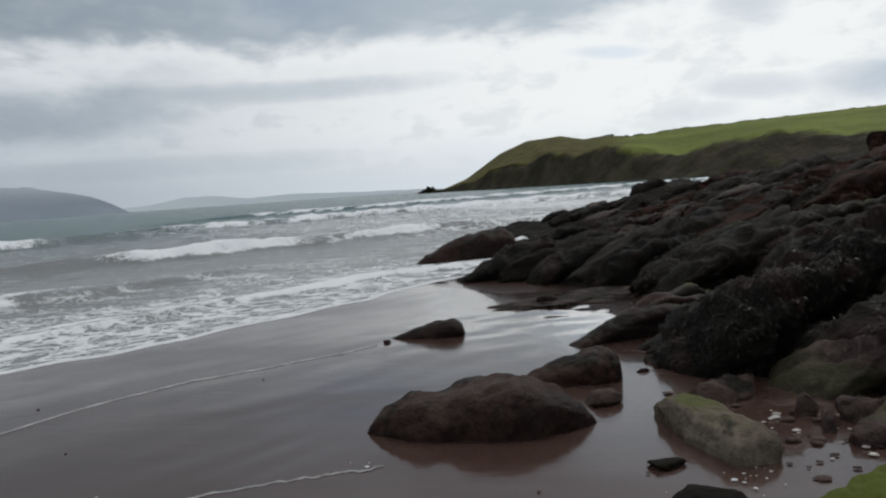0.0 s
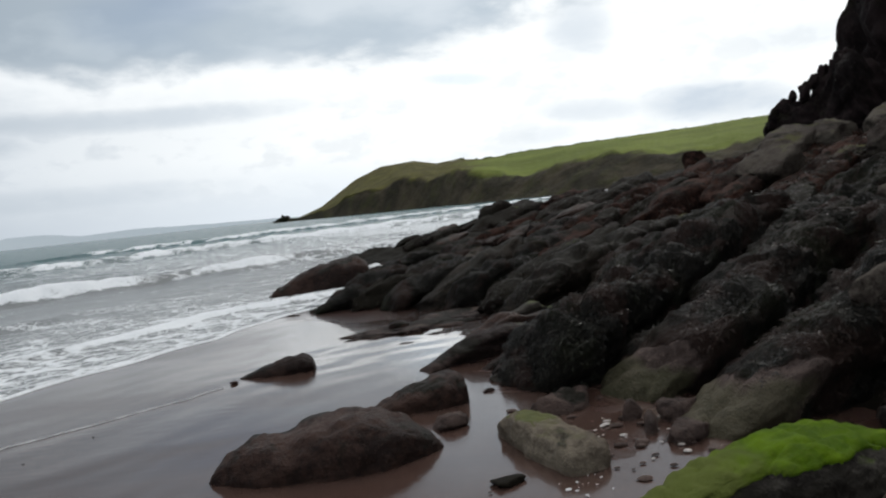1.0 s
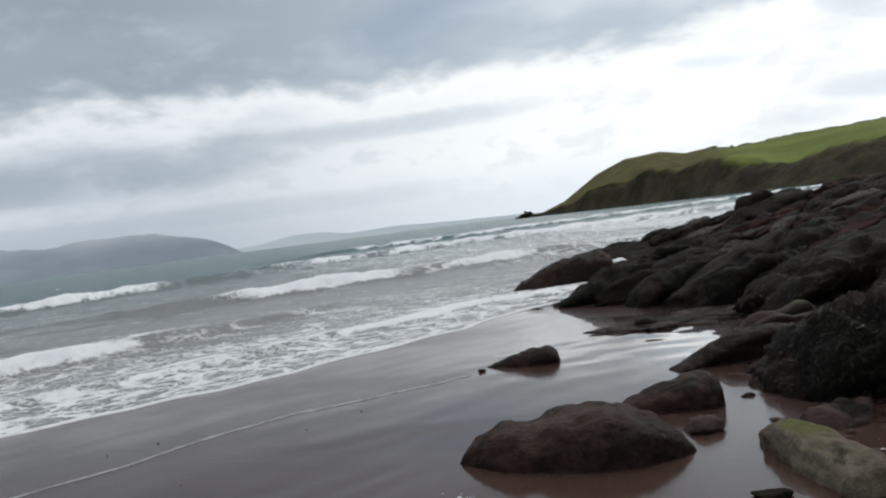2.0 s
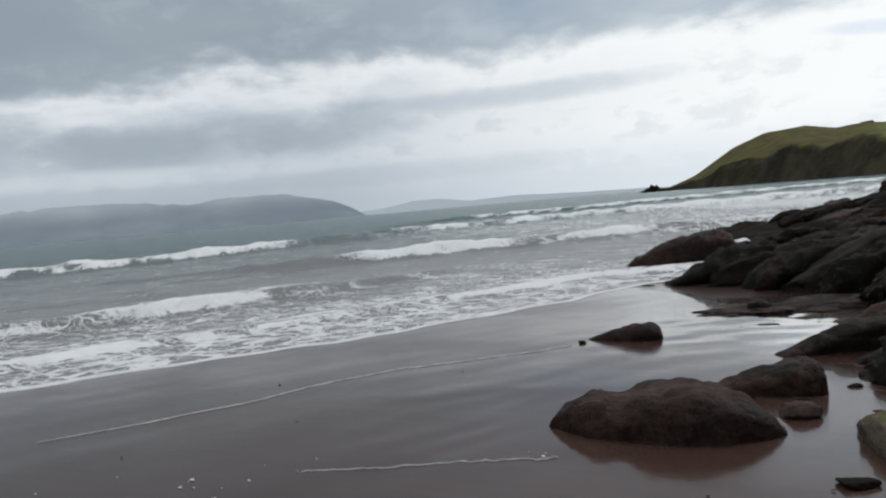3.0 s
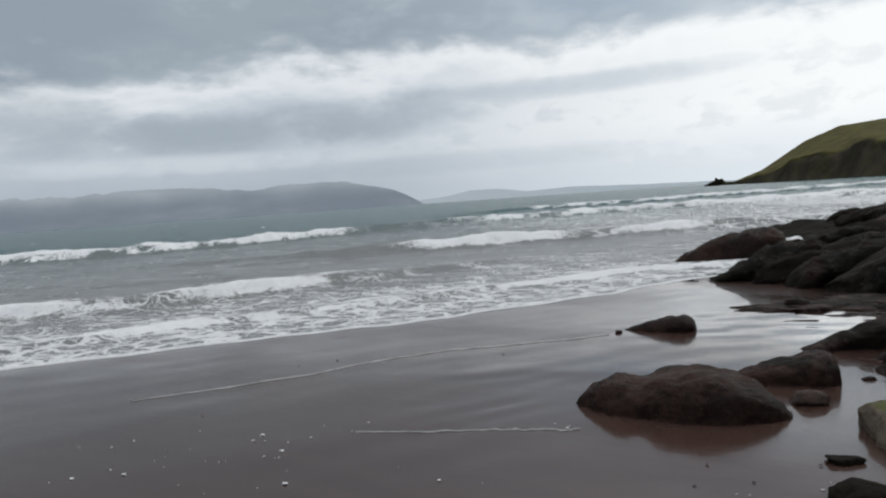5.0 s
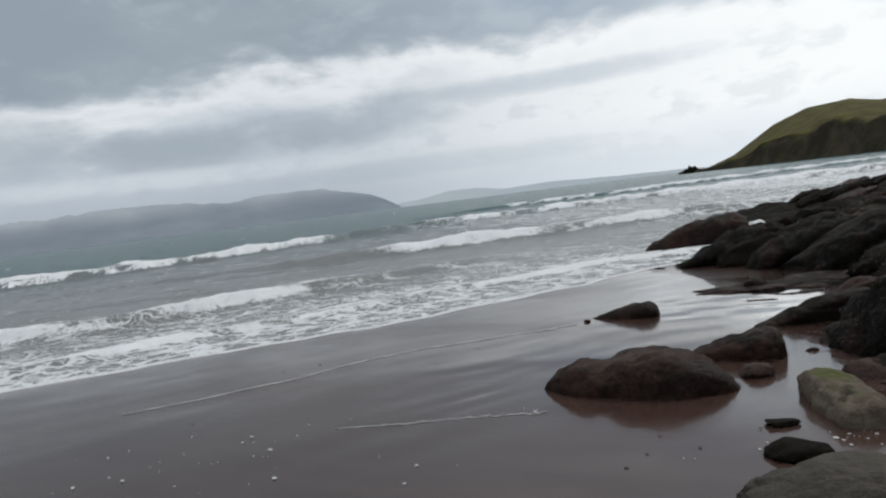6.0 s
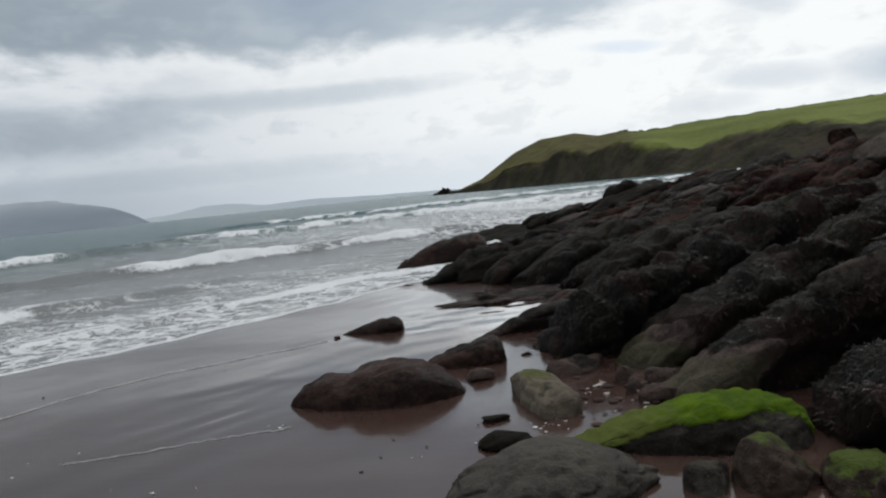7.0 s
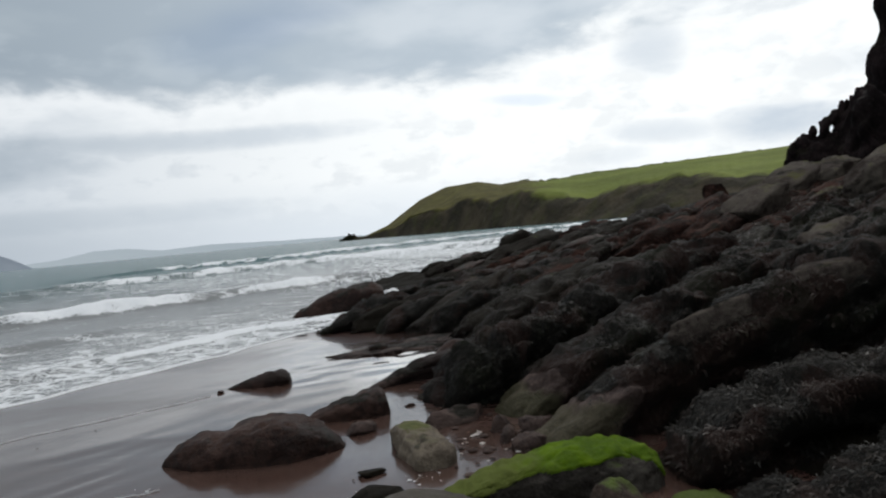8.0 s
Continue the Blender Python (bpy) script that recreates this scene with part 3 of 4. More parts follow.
    lace = np.maximum(lace, 0.40 * churn)
    white = np.maximum(white, 0.52 * churn * smooth(n2 + 0.35 * n1 + 0.2 * n3, -0.45, 0.35))
    verts = np.stack([X, Y, Z], -1).reshape(-1, 3).tolist()
    ob = mesh_object("sea", verts, grid_faces(nu, nv), SEA)
    tint = ob.data.color_attributes.new("surf", "FLOAT_COLOR", "POINT")
    data = np.stack([np.clip(white, 0, 1), np.clip(lace, 0, 1), smooth(V, 6, 55), np.ones_like(V)], -1)
    tint.data.foreach_set("color", data.astype(np.float32).ravel())
    return tagged(ob, "grey-green choppy sea with white breakers and lacy foam", "sea", kind="structure")


build_sea()


# ---- outcrop ----
def build_slope():
    xs = np.concatenate([np.arange(-5.5, 8, 0.09), np.arange(8, 34, 0.4)])
    ys = np.concatenate([np.arange(-26, -1, 0.6), np.arange(-1, 12, 0.12), np.arange(12, 26, 0.11)])
    X, Y = np.meshgrid(xs, ys, indexing="ij")
    Z = slope_height(X, Y)
    for i in range(len(xs)):
        for j in range(len(ys)):
            if Z[i, j] > -0.6:
                Z[i, j] += 0.22 * noise.fractal(Vector((xs[i] * 0.8, ys[j] * 0.8, 2)), 1, 2, 4) * min(1.0, 0.25 + max(Z[i, j], 0)) - 0.12
                if ys[j] > 8:
                    u, w = xs[i] * 0.82 + ys[j] * 0.57, -xs[i] * 0.57 + ys[j] * 0.82
                    near = noise.voronoi(Vector((u * 0.55, w * 1.2, 1)))[0]
                    small = noise.voronoi(Vector((u * 1.6, w * 2.8, 5)))[0]
                    Z[i, j] += 0.20 * (0.30 - near[0]) + 0.08 * (0.34 - small[0])
    verts = np.stack([X, Y, np.maximum(Z, -1.2)], -1).reshape(-1, 3).tolist()
    ob = mesh_object("rock_slope", verts, grid_faces(len(xs), len(ys)), ROCK_SLOPE)
    return tagged(ob, "dark wet bedrock slope rising behind the boulders", "rock slope", kind="structure")


build_slope()

def grow_weed(owner, amount, cover=None):
    """Strands of wrack on the owner's upper faces, as a part of it."""
    rnd = random.Random(owner.name)
    m = owner.matrix_basis
    turn, back = m.to_3x3(), m.inverted()
    verts, faces = [], []
    for f in owner.data.polygons:
        n = (turn @ f.normal).normalized()
        c = m @ f.center
        if n.z < -0.1 or noise.fractal(c * 1.1, 1, 2, 3) < 0.35 - amount:
            continue
        if cover is not None and cover[f.vertices[0]] + 0.5 * noise.noise(c * 4) < 0.55:
            continue
        dist = max(3.0, (c - Vector((1.2, -0.8, 1.5))).length)
        want = f.area * 4200 * (3.0 / dist) ** 1.9
        for _ in range(int(want) + (rnd.random() < want % 1)):
            side = Vector((rnd.gauss(0, 1), rnd.gauss(0, 1), rnd.gauss(0, 1)))
            side = (side - n * side.dot(n)).normalized()
            down = (Vector((0, 0, -1)) + n * n.z + side * 0.7).normalized()
            across = n.cross(down).normalized()
            long = rnd.uniform(0.016, 0.056) * (0.6 + dist * 0.08)
            wide = long * rnd.uniform(0.05, 0.13)
            p = c + side * math.sqrt(f.area) * 0.6 + n * rnd.uniform(-0.006, 0.012)
            bend = long * rnd.uniform(-0.22, 0.22)
            spine = (p, p + down * long * 0.35 + n * long * rnd.uniform(0.06, 0.22) + across * bend, p + down * long * 0.72 + n * long * rnd.uniform(0.02, 0.16) + across * bend * 0.6, p + down * long + n * long * rnd.uniform(-0.06, 0.05) - across * bend)
            k = len(verts)
            for q, w in zip(spine, (0.5, 1.0, 0.9, 0.3)):
                verts += [tuple(back @ (q - across * wide * w)), tuple(back @ (q + across * wide * w))]
            faces += [(k, k + 1, k + 3, k + 2), (k + 2, k + 3, k + 5, k + 4), (k + 4, k + 5, k + 7, k + 6)]
    if faces:
        tagged(mesh_object("seaweed", verts, faces, WEED, owner, shade=False), "wet brown bladder wrack", kind="stuff")


def rock_mesh(name, size, seed, mat, fine=4, cuts=9, box=0.25, lumps=0.16, strata=0.0, jag=0.0, hump=0.0, peak=0.0, fall=1.5, profile=None, facet=0.0):
    """A boulder: a ball cut by planes into worn faces, swollen towards a box, with lumps, cracks and grain."""
    rnd = random.Random(seed)
    bm = bmesh.new()
    bmesh.ops.create_icosphere(bm, subdivisions=fine, radius=1)
    planes = []
    for _ in range(cuts):
        n = Vector((rnd.gauss(0, 1), rnd.gauss(0, 1), rnd.gauss(0.15, 0.8))).normalized()
        planes.append((n, rnd.uniform(0.62, 0.92)))
    shift = Vector((rnd.uniform(-50, 50), rnd.uniform(-50, 50), rnd.uniform(-50, 50)))
    lx, ly, lz = size
    tilt = Vector((rnd.uniform(-0.3, 0.3), rnd.uniform(-0.2, 0.2), 1)).normalized()
    for v in bm.verts:
        p = v.co.copy()
        big = max(abs(p.x), abs(p.y), abs(p.z))
        p = p.lerp(p / big, box)
        for n, d in planes:
            over = p.dot(n) - d
            if over > 0:
                p -= n * over * 0.88
        q = Vector((p.x * lx, p.y * ly, p.z * lz)) / max(0.25, (lx * ly * lz) ** (1 / 3))
        f = lumps * noise.fractal(q * 1.3 + shift, 1.0, 2.0, 3)
        f += 0.05 * noise.fractal(q * 5 + shift, 0.8, 2.0, 3)
        f -= 0.10 * max(0.0, 1 - abs(noise.noise(q * 2.1 - shift)) * 9)
        if jag:
            f += jag * (0.5 - abs(noise.noise(q * 3.3 + shift))) + 0.5 * jag * (0.5 - abs(noise.noise(q * 9 - shift)))
        if strata:
            f += strata * (abs(((q.dot(tilt) * 2.2 + 0.3 * noise.noise(q + shift)) % 1.0) - 0.5) - 0.25)
        if facet:
            f += facet * (facets(q + shift, 1.6, 1.0, 0.4) + facets(q - shift, 4.5, 0.3, 0.15))
        p *= 1 + f
        low = float(np.interp(p.x, *profile)) if profile else 1 - hump * abs((p.x - peak) / (1 + abs(peak))) ** fall
        v.co = Vector((p.x * lx / 2, p.y * ly / 2 * (0.4 + 0.6 * low), (p.z * 0.8 + 0.25) * lz * low))
    bm.normal_update()
    me = bpy.data.meshes.new(name)
    bm.to_mesh(me)
    bm.free()
    me.materials.append(mat)
    me.shade_smooth()
    return me


def rock(name, x, y, z, size, turn, seed, mat, label, rise=0.0, roll=0.0, weed=0.0, group="", **shape):
    """A rock whose foot is at z; size is length, width and height over the foot."""
    me = rock_mesh(name, size, seed, mat, **shape)
    ob = new(name, me)
    ob.matrix_basis = pose(x, y, z, roll, -rise, turn)
    tagged(ob, label, "rock", group)
    if weed:
        grow_weed(ob, weed)
    return ob


def shaped_rock(name, x, y, z, turn, seed, mat, label, along, height, front, back, square=0.8, grain=0.02, lumps=0.05, cells=0.022, lean=0.0, rings=40, group=""):
    """A worn boulder whose crest, front and back widths are given along its length; its foot is sunk in the sand."""
    rnd = random.Random(seed)
    shift = Vector((rnd.uniform(-50, 50), rnd.uniform(-50, 50), rnd.uniform(-50, 50)))
    na, nb = int((along[-1] - along[0]) / cells), rings
    verts = []
    for i in range(na + 1):
        s = along[0] + (along[-1] - along[0]) * (0.5 - 0.5 * math.cos(math.pi * i / na))
        h, f, b = (float(np.interp(s, along, w)) for w in (height, front, back))
        for j in range(nb + 1):
            a = math.pi * (-0.12 + 1.24 * j / nb)
            c, q = math.cos(a), math.sin(a)
            across = -math.copysign(abs(c) ** square, c) * (f if c > 0 else b)
            lift = h * max(0.0, q) ** square - 0.09 * max(0.0, -q) / 0.37
            p = Vector((s, across + lean * max(0.0, lift), lift))
            w = p + shift
            d = lumps * noise.fractal(w * 3.2, 1.0, 2.0, 3) + grain * noise.fractal(w * 14, 0.9, 2.0, 3)
            d += 0.6 * lumps * facets(w, 4.5, 0.5, 0.25) + 0.25 * lumps * facets(w, 12, 0.4, 0.25)
            d -= 0.5 * lumps * max(0.0, 1 - abs(noise.noise(Vector((w.x * 3.2, w.y * 2.0, w.z * 2.0)))) * 12)
            n = Vector((0, -c, max(q, 0.0))).normalized() if h > 0.02 else Vector((0, 0, 0))
            verts.append(tuple(p + n * d * min(1.0, 0.35 + h * 4)))
    me = bpy.data.meshes.new(name)
    me.from_pydata(verts, [], grid_faces(na + 1, nb + 1))
    me.materials.append(mat)
    me.shade_smooth()
    ob = new(name, me)
    ob.matrix_basis = pose(x, y, z, 0, 0, turn)
    return tagged(ob, label, "rock", group)


def ridge(x, y, z, long, wide, high, turn, rise, seed, mat, label, weed=0.0, blunt=0.5, group="", cells=0.05, ramp=2.2, relief=1.0, bare=0.0):
    """A tongue of bedrock: a blunt head at x, y and a back that climbs the slope, swollen into lumps and split by cracks."""
    rnd = random.Random(seed)
    shift = Vector((rnd.uniform(-50, 50), rnd.uniform(-50, 50), rnd.uniform(-50, 50)))
    na, nb = int(long / cells), int(min(64, 1.3 * (wide + 2 * high) / cells))
    verts, cover, algae = [], [], []
    for i in range(na + 1):
        s = (i / na) ** 1.15 * long
        head = max(0.0, 1 - max(0.0, 1 - s / (blunt * high * 1.4)) ** ramp) ** (0.5 if ramp > 1.7 else 0.8)
        tail = 1 - 0.5 * float(smooth(s, long * 0.6, long))
        swell = 1 + (0.30 * noise.noise(Vector((s * 1.1, seed, 0.0))) + 0.20 * noise.noise(Vector((s * 2.7, seed, 3.0)))) * (1.0 if bare < 0.1 else float(smooth(s, 0.4, 1.8)))
        bend = 0.24 * noise.noise(Vector((s * 0.6, seed, 7.0)))
        for j in range(nb + 1):
            a = math.pi * (-0.16 + 1.32 * j / nb)
            c, q = math.cos(a), math.sin(a)
            across = math.copysign(abs(c) ** 0.9, c) * wide * 0.5 * (0.35 + 0.65 * head) * swell
            lift = math.copysign(abs(q) ** 1.0, q) * high * head * tail * swell
            lean = -0.42 * wide * max(0.0, q) ** 1.5 * head
            p = Vector((s - 0.10 * high * (1 - head), across + lean + bend, lift))
            w = p + shift
            f = 0.085 * noise.fractal(w * 2.0, 1.0, 2.0, 3) + 0.045 * noise.fractal(w * 6.0, 0.7, 2.0, 4)
            f -= 0.075 * max(0.0, 1 - abs(noise.noise(Vector((w.x * 0.8, w.y * 2.2, w.z * 2.2)))) * 8)
            f -= 0.05 * (noise.voronoi(Vector((w.x * 0.9, w.y * 1.7, w.z * 1.7)))[0][0] - 0.35) + 0.03 * (noise.voronoi(w * 4.5)[0][0] - 0.35)
            near = noise.voronoi(Vector((w.x * 0.75, w.y * 1.25, w.z * 1.25)))[0]
            f += 0.08 * (0.42 - near[0]) - 0.05 * max(0.0, 1 - (near[1] - near[0]) / 0.16) ** 1.5
            # joints that cross the ridge and break it into blocks
            joint = noise.noise(Vector((w.x * 1.5 + 0.5 * w.y, w.y * 0.5, w.z * 0.6)))
            f += (0.10 if bare < 0.1 else 0.10 * float(smooth(s, bare, 2 * bare))) * (0.5 if joint > 0 else -0.5) * min(1.0, abs(joint) * 9) - 0.09 * max(0.0, 1 - abs(joint) * 11)
            n = Vector((-(1 - head) * 0.6, c, q)).normalized()
            f += (float(smooth(s, bare, 2.2 * bare)) if bare > 0.1 else 1.0 if y < 7 else 0.5) * (0.4 * facets(w, 1.5, 0.22, 0.10) + facets(w, 4.2, 0.055, 0.03))
            top = max(0.0, q) * head
            here = float(smooth(s + 0.35 * noise.noise(w * 1.7) + 0.25 * top * bare, 0.55 * bare, 1.1 * bare + 0.05))
            if bare < 0.1:
                here = 1.0
            worn = float(smooth(noise.fractal(w * 0.9 + shift, 1, 2, 3), 0.42, 0.62)) if bare >= 0 else 1.0
            cover.append(max(0.0, here - 0.25 * worn * float(smooth(s, 0.8, 1.3))))
            algae.append((1 - here) * float(smooth(0.55 - 0.8 * top, 0.0, 0.35)))
            calm = 1.0 if bare < 0.1 else 0.5 + 0.5 * float(smooth(s, 0.8 * bare, 1.6 * bare))
            verts.append(tuple(p + n * f * relief * calm * (0.6 + 0.6 * high)))
    me = bpy.data.meshes.new("ridge_rock")
    me.from_pydata(verts, [], grid_faces(na + 1, nb + 1))
    me.flip_normals()
    me.materials.append(mat)
    me.shade_smooth()
    growth = me.color_attributes.new("growth", "FLOAT_COLOR", "POINT")
    growth.data.foreach_set("color", np.stack([cover, algae, np.zeros(len(cover)), np.ones(len(cover))], -1).astype(np.float32).ravel())
    ob = new("ridge_rock", me)
    ob.matrix_basis = pose(x, y, z, 0, -rise, turn)
    tagged(ob, label, "rock", group)
    if weed:
        grow_weed(ob, weed, cover)
    return ob


def on_slope(x, y):
    return float(slope_height(np.float64(x), np.float64(y)))


# the loose rocks on the wet sand
shaped_rock("boulder", -0.63, 3.70, -0.005, 4, 5, ROCK_BROWN, "long low brown boulder standing in a mirror of wet sand",
            (0.0, 0.04, 0.16, 0.27, 0.48, 0.63, 0.83, 1.03, 1.21, 1.35, 1.40), (0.0, 0.06, 0.15, 0.18, 0.185, 0.25, 0.275, 0.24, 0.165, 0.06, 0.0),
            (0.02, 0.06, 0.13, 0.18, 0.25, 0.28, 0.30, 0.27, 0.19, 0.08, 0.02), (0.02, 0.10, 0.2, 0.26, 0.32, 0.36, 0.38, 0.36, 0.28, 0.14, 0.05), square=0.58, lean=0.12, lumps=0.030)
shaped_rock("boulder", 0.26, 4.55, -0.005, 22, 6, ROCK_BROWN, "wedge-shaped brown rock behind the long boulder",
            (0.0, 0.10, 0.30, 0.52, 0.68, 0.745, 0.78), (0.0, 0.08, 0.14, 0.195, 0.215, 0.20, 0.0), (0.03, 0.10, 0.18, 0.22, 0.23, 0.20, 0.12), (0.03, 0.1, 0.16, 0.2, 0.2, 0.18, 0.1), square=0.66, lumps=0.028)
rock("stone", 0.85, 4.15, 0, (0.30, 0.2, 0.075), 20, 13, ROCK_RED, "low reddish stone at the end of the boulder")
shaped_rock("boulder", -1.04, 6.40, -0.01, 5, 14, ROCK_BROWN, "small smooth brown rock alone on wet sand",
            (0.0, 0.08, 0.28, 0.48, 0.62, 0.71, 0.74), (0.0, 0.03, 0.09, 0.145, 0.155, 0.115, 0.0), (0.03, 0.07, 0.12, 0.16, 0.15, 0.11, 0.03), (0.03, 0.08, 0.14, 0.18, 0.18, 0.13, 0.03), lumps=0.03)
rock("stone", -1.05, 6.2, -0.004, (0.08, 0.055, 0.022), 10, 15, ROCK_BROWN, "tiny dark stone on wet sand", fine=3)
algae_boulder = shaped_rock("boulder", 1.20, 4.00, -0.005, -71, 16, ROCK_GREEN, "oblong grey boulder with olive algae on its sunken end",
            (0.0, 0.06, 0.17, 0.39, 0.65, 0.85, 0.92, 0.95), (0.0, 0.08, 0.13, 0.150, 0.150, 0.14, 0.10, 0.0), (0.04, 0.10, 0.14, 0.165, 0.165, 0.15, 0.12, 0.07), (0.05, 0.12, 0.16, 0.185, 0.18, 0.16, 0.13, 0.07), square=0.64, lumps=0.028)
rock("stone", 1.16, 2.68, 0, (0.36, 0.26, 0.062), 10, 17, ROCK_DARK, "flat dark wedge of stone in the wet sand", box=0.4, cuts=8)
rock("stone", 1.05, 3.12, 0, (0.20, 0.13, 0.026), 20, 18, ROCK_DARK, "thin flat dark stone on wet sand")
rock("boulder", 1.42, 2.06, -0.03, (1.08, 0.84, 0.235), 14, 19, ROCK_SMOOTH, "broad smooth grey boulder with a faint green film", fine=5, cuts=3, box=0.0, lumps=0.08, hump=0.4)
rock("stone", 0.55, 8.05, 0, (0.30, 0.18, 0.10), 20, 20, ROCK_BROWN, "small dark stone on the low wet rock")
rock("rock_shelf", 0.75, 8.05, -0.03, (1.7, 0.75, 0.062), 22, 21, ROCK_RED, "low flat reddish rock shelf awash with wet sand", fine=5, cuts=3, lumps=0.3, facet=0.25)
rock("rock_shelf", 1.6, 8.6, -0.03, (1.6, 0.8, 0.085), 12, 22, ROCK_RED, "low flat reddish rock shelf below the outcrop", cuts=5)

# the slabs and small stones at the outcrop's foot
FOOT_STONES = "stones at the foot of the outcrop"


def slab(x, y, long, wide, high, turn, seed, mat, label, z=-0.04, rise=5):
    ob = ridge(x, y, z, long, wide, high, turn, rise, seed, mat, label, 0.0, 3.0, FOOT_STONES, cells=0.03, ramp=1.4, relief=0.4)
    ob.name = "slab"
    return ob


slab(0.70, 5.72, 1.5, 0.42, 0.20, 32, 23, ROCK_RED, "sloping brown slab running up to the outcrop")
slab(0.92, 6.15, 1.5, 0.40, 0.20, 36, 43, ROCK_BROWN, "dark sloping slab behind the brown one")
slab(1.38, 7.20, 1.1, 0.30, 0.20, 34, 24, ROCK_GREY, "narrow pale slab wedged among dark rocks")
slab(1.18, 5.48, 0.7, 0.26, 0.15, 38, 25, ROCK_BROWN, "small slanting brown slab")
rock("stone", 1.38, 5.15, -0.01, (0.27, 0.18, 0.07), 5, 26, ROCK_GREY, "small rounded grey stone in a puddle", group=FOOT_STONES)
rock("stone", 1.20, 4.85, -0.01, (0.11, 0.06, 0.03), 15, 51, ROCK_BROWN, "small dark stone in a puddle", group=FOOT_STONES, fine=3)
rock("slab", 1.62, 4.22, -0.02, (0.62, 0.26, 0.13), 30, 27, ROCK_RED, "low reddish slab half sunk in sand", group=FOOT_STONES)
rock("stone", 1.98, 3.86, -0.01, (0.18, 0.13, 0.12), 20, 28, ROCK_RED, "small upright reddish stone", group=FOOT_STONES, fine=3)
rock("stone", 2.02, 3.62, -0.01, (0.26, 0.09, 0.09), 70, 29, ROCK_RED, "thin slanting splinter of red stone", rise=18, group=FOOT_STONES, fine=3)
rock("stone", 2.14, 3.42, -0.02, (0.30, 0.22, 0.13), 40, 30, ROCK_RED, "small reddish stone against the big boulder", group=FOOT_STONES)
rock("stone", 2.25, 3.78, -0.02, (0.30, 0.20, 0.14), 20, 31, ROCK_RED, "small reddish stone under the boulders", group=FOOT_STONES)
rock("boulder", 2.50, 2.08, -0.02, (0.46, 0.40, 0.23), 30, 32, ROCK_FOOT, "rounded boulder with a green top below the mossy rock", group=FOOT_STONES)
rock("stone", 2.20, 2.02, -0.02, (0.26, 0.22, 0.13), 10, 33, ROCK_GREY, "small rounded grey stone", group=FOOT_STONES)
rock("boulder", 2.88, 1.98, -0.04, (0.46, 0.38, 0.16), 60, 34, ROCK_FOOT, "rounded boulder with a green film", group=FOOT_STONES)
rock("boulder", 3.05, 1.62, -0.02, (0.62, 0.5, 0.24), 15, 35, ROCK_RED, "reddish-grey boulder among weedy rocks", group=FOOT_STONES)

# the mossy rock
mossy = shaped_rock("mossy_rock", 1.50, 2.50, -0.01, 9, 36, ROCK_MOSSY, "dark wet boulder with a bright green moss cap",
                    (0.0, 0.10, 0.38, 0.62, 0.90, 1.12, 1.27, 1.34, 1.37), (0.0, 0.05, 0.125, 0.175, 0.215, 0.220, 0.19, 0.13, 0.0),
                    (0.03, 0.08, 0.13, 0.20, 0.26, 0.28, 0.26, 0.2, 0.1), (0.05, 0.12, 0.2, 0.26, 0.28, 0.26, 0.2, 0.14, 0.06), square=0.55, lumps=0.035, lean=0.3, cells=0.011, rings=90)


def cushion(owner, name, mat, label, keep, thick=0.012):
    """A thin living layer on those faces of the owner that keep() picks."""
    bm = bmesh.new()
    bm.from_mesh(owner.data)
    drop = []
    for f in bm.faces:
        c = f.calc_center_median()
        ragged = 0.05 * noise.fractal(c * 3, 1, 2, 3)
        if keep(c, f.normal, ragged):
            continue
        drop.append(f)
    bmesh.ops.delete(bm, geom=drop, context="FACES")
    rim = {v for e in bm.edges if e.is_boundary for v in e.verts}
    for v in bm.verts:
        v.co += v.normal * (-0.004 if v in rim else thick + 0.5 * thick * noise.noise(v.co * 14))
    return part(name, bm, mat, owner, label)


cushion(mossy, "moss_carpet", MOSS, "bright yellow-green moss carpet", lambda c, n, r: c.x > 0.03 and c.z > 0.04 and c.z > (0.42 + 0.40 * float(smooth(c.x, 0.2, 0.6)) + 0.5 * r) * float(np.interp(c.x, (0, 0.4, 0.9, 1.12, 1.27, 1.37), (0.0, 0.13, 0.215, 0.22, 0.19, 0.0))), 0.010)
cushion(algae_boulder, "algae_film", ALGAE, "thin olive-green algae film", lambda c, n, r: n.z + 2.5 * r > 0.70 and c.x + 3 * r < 0.42, 0.001)

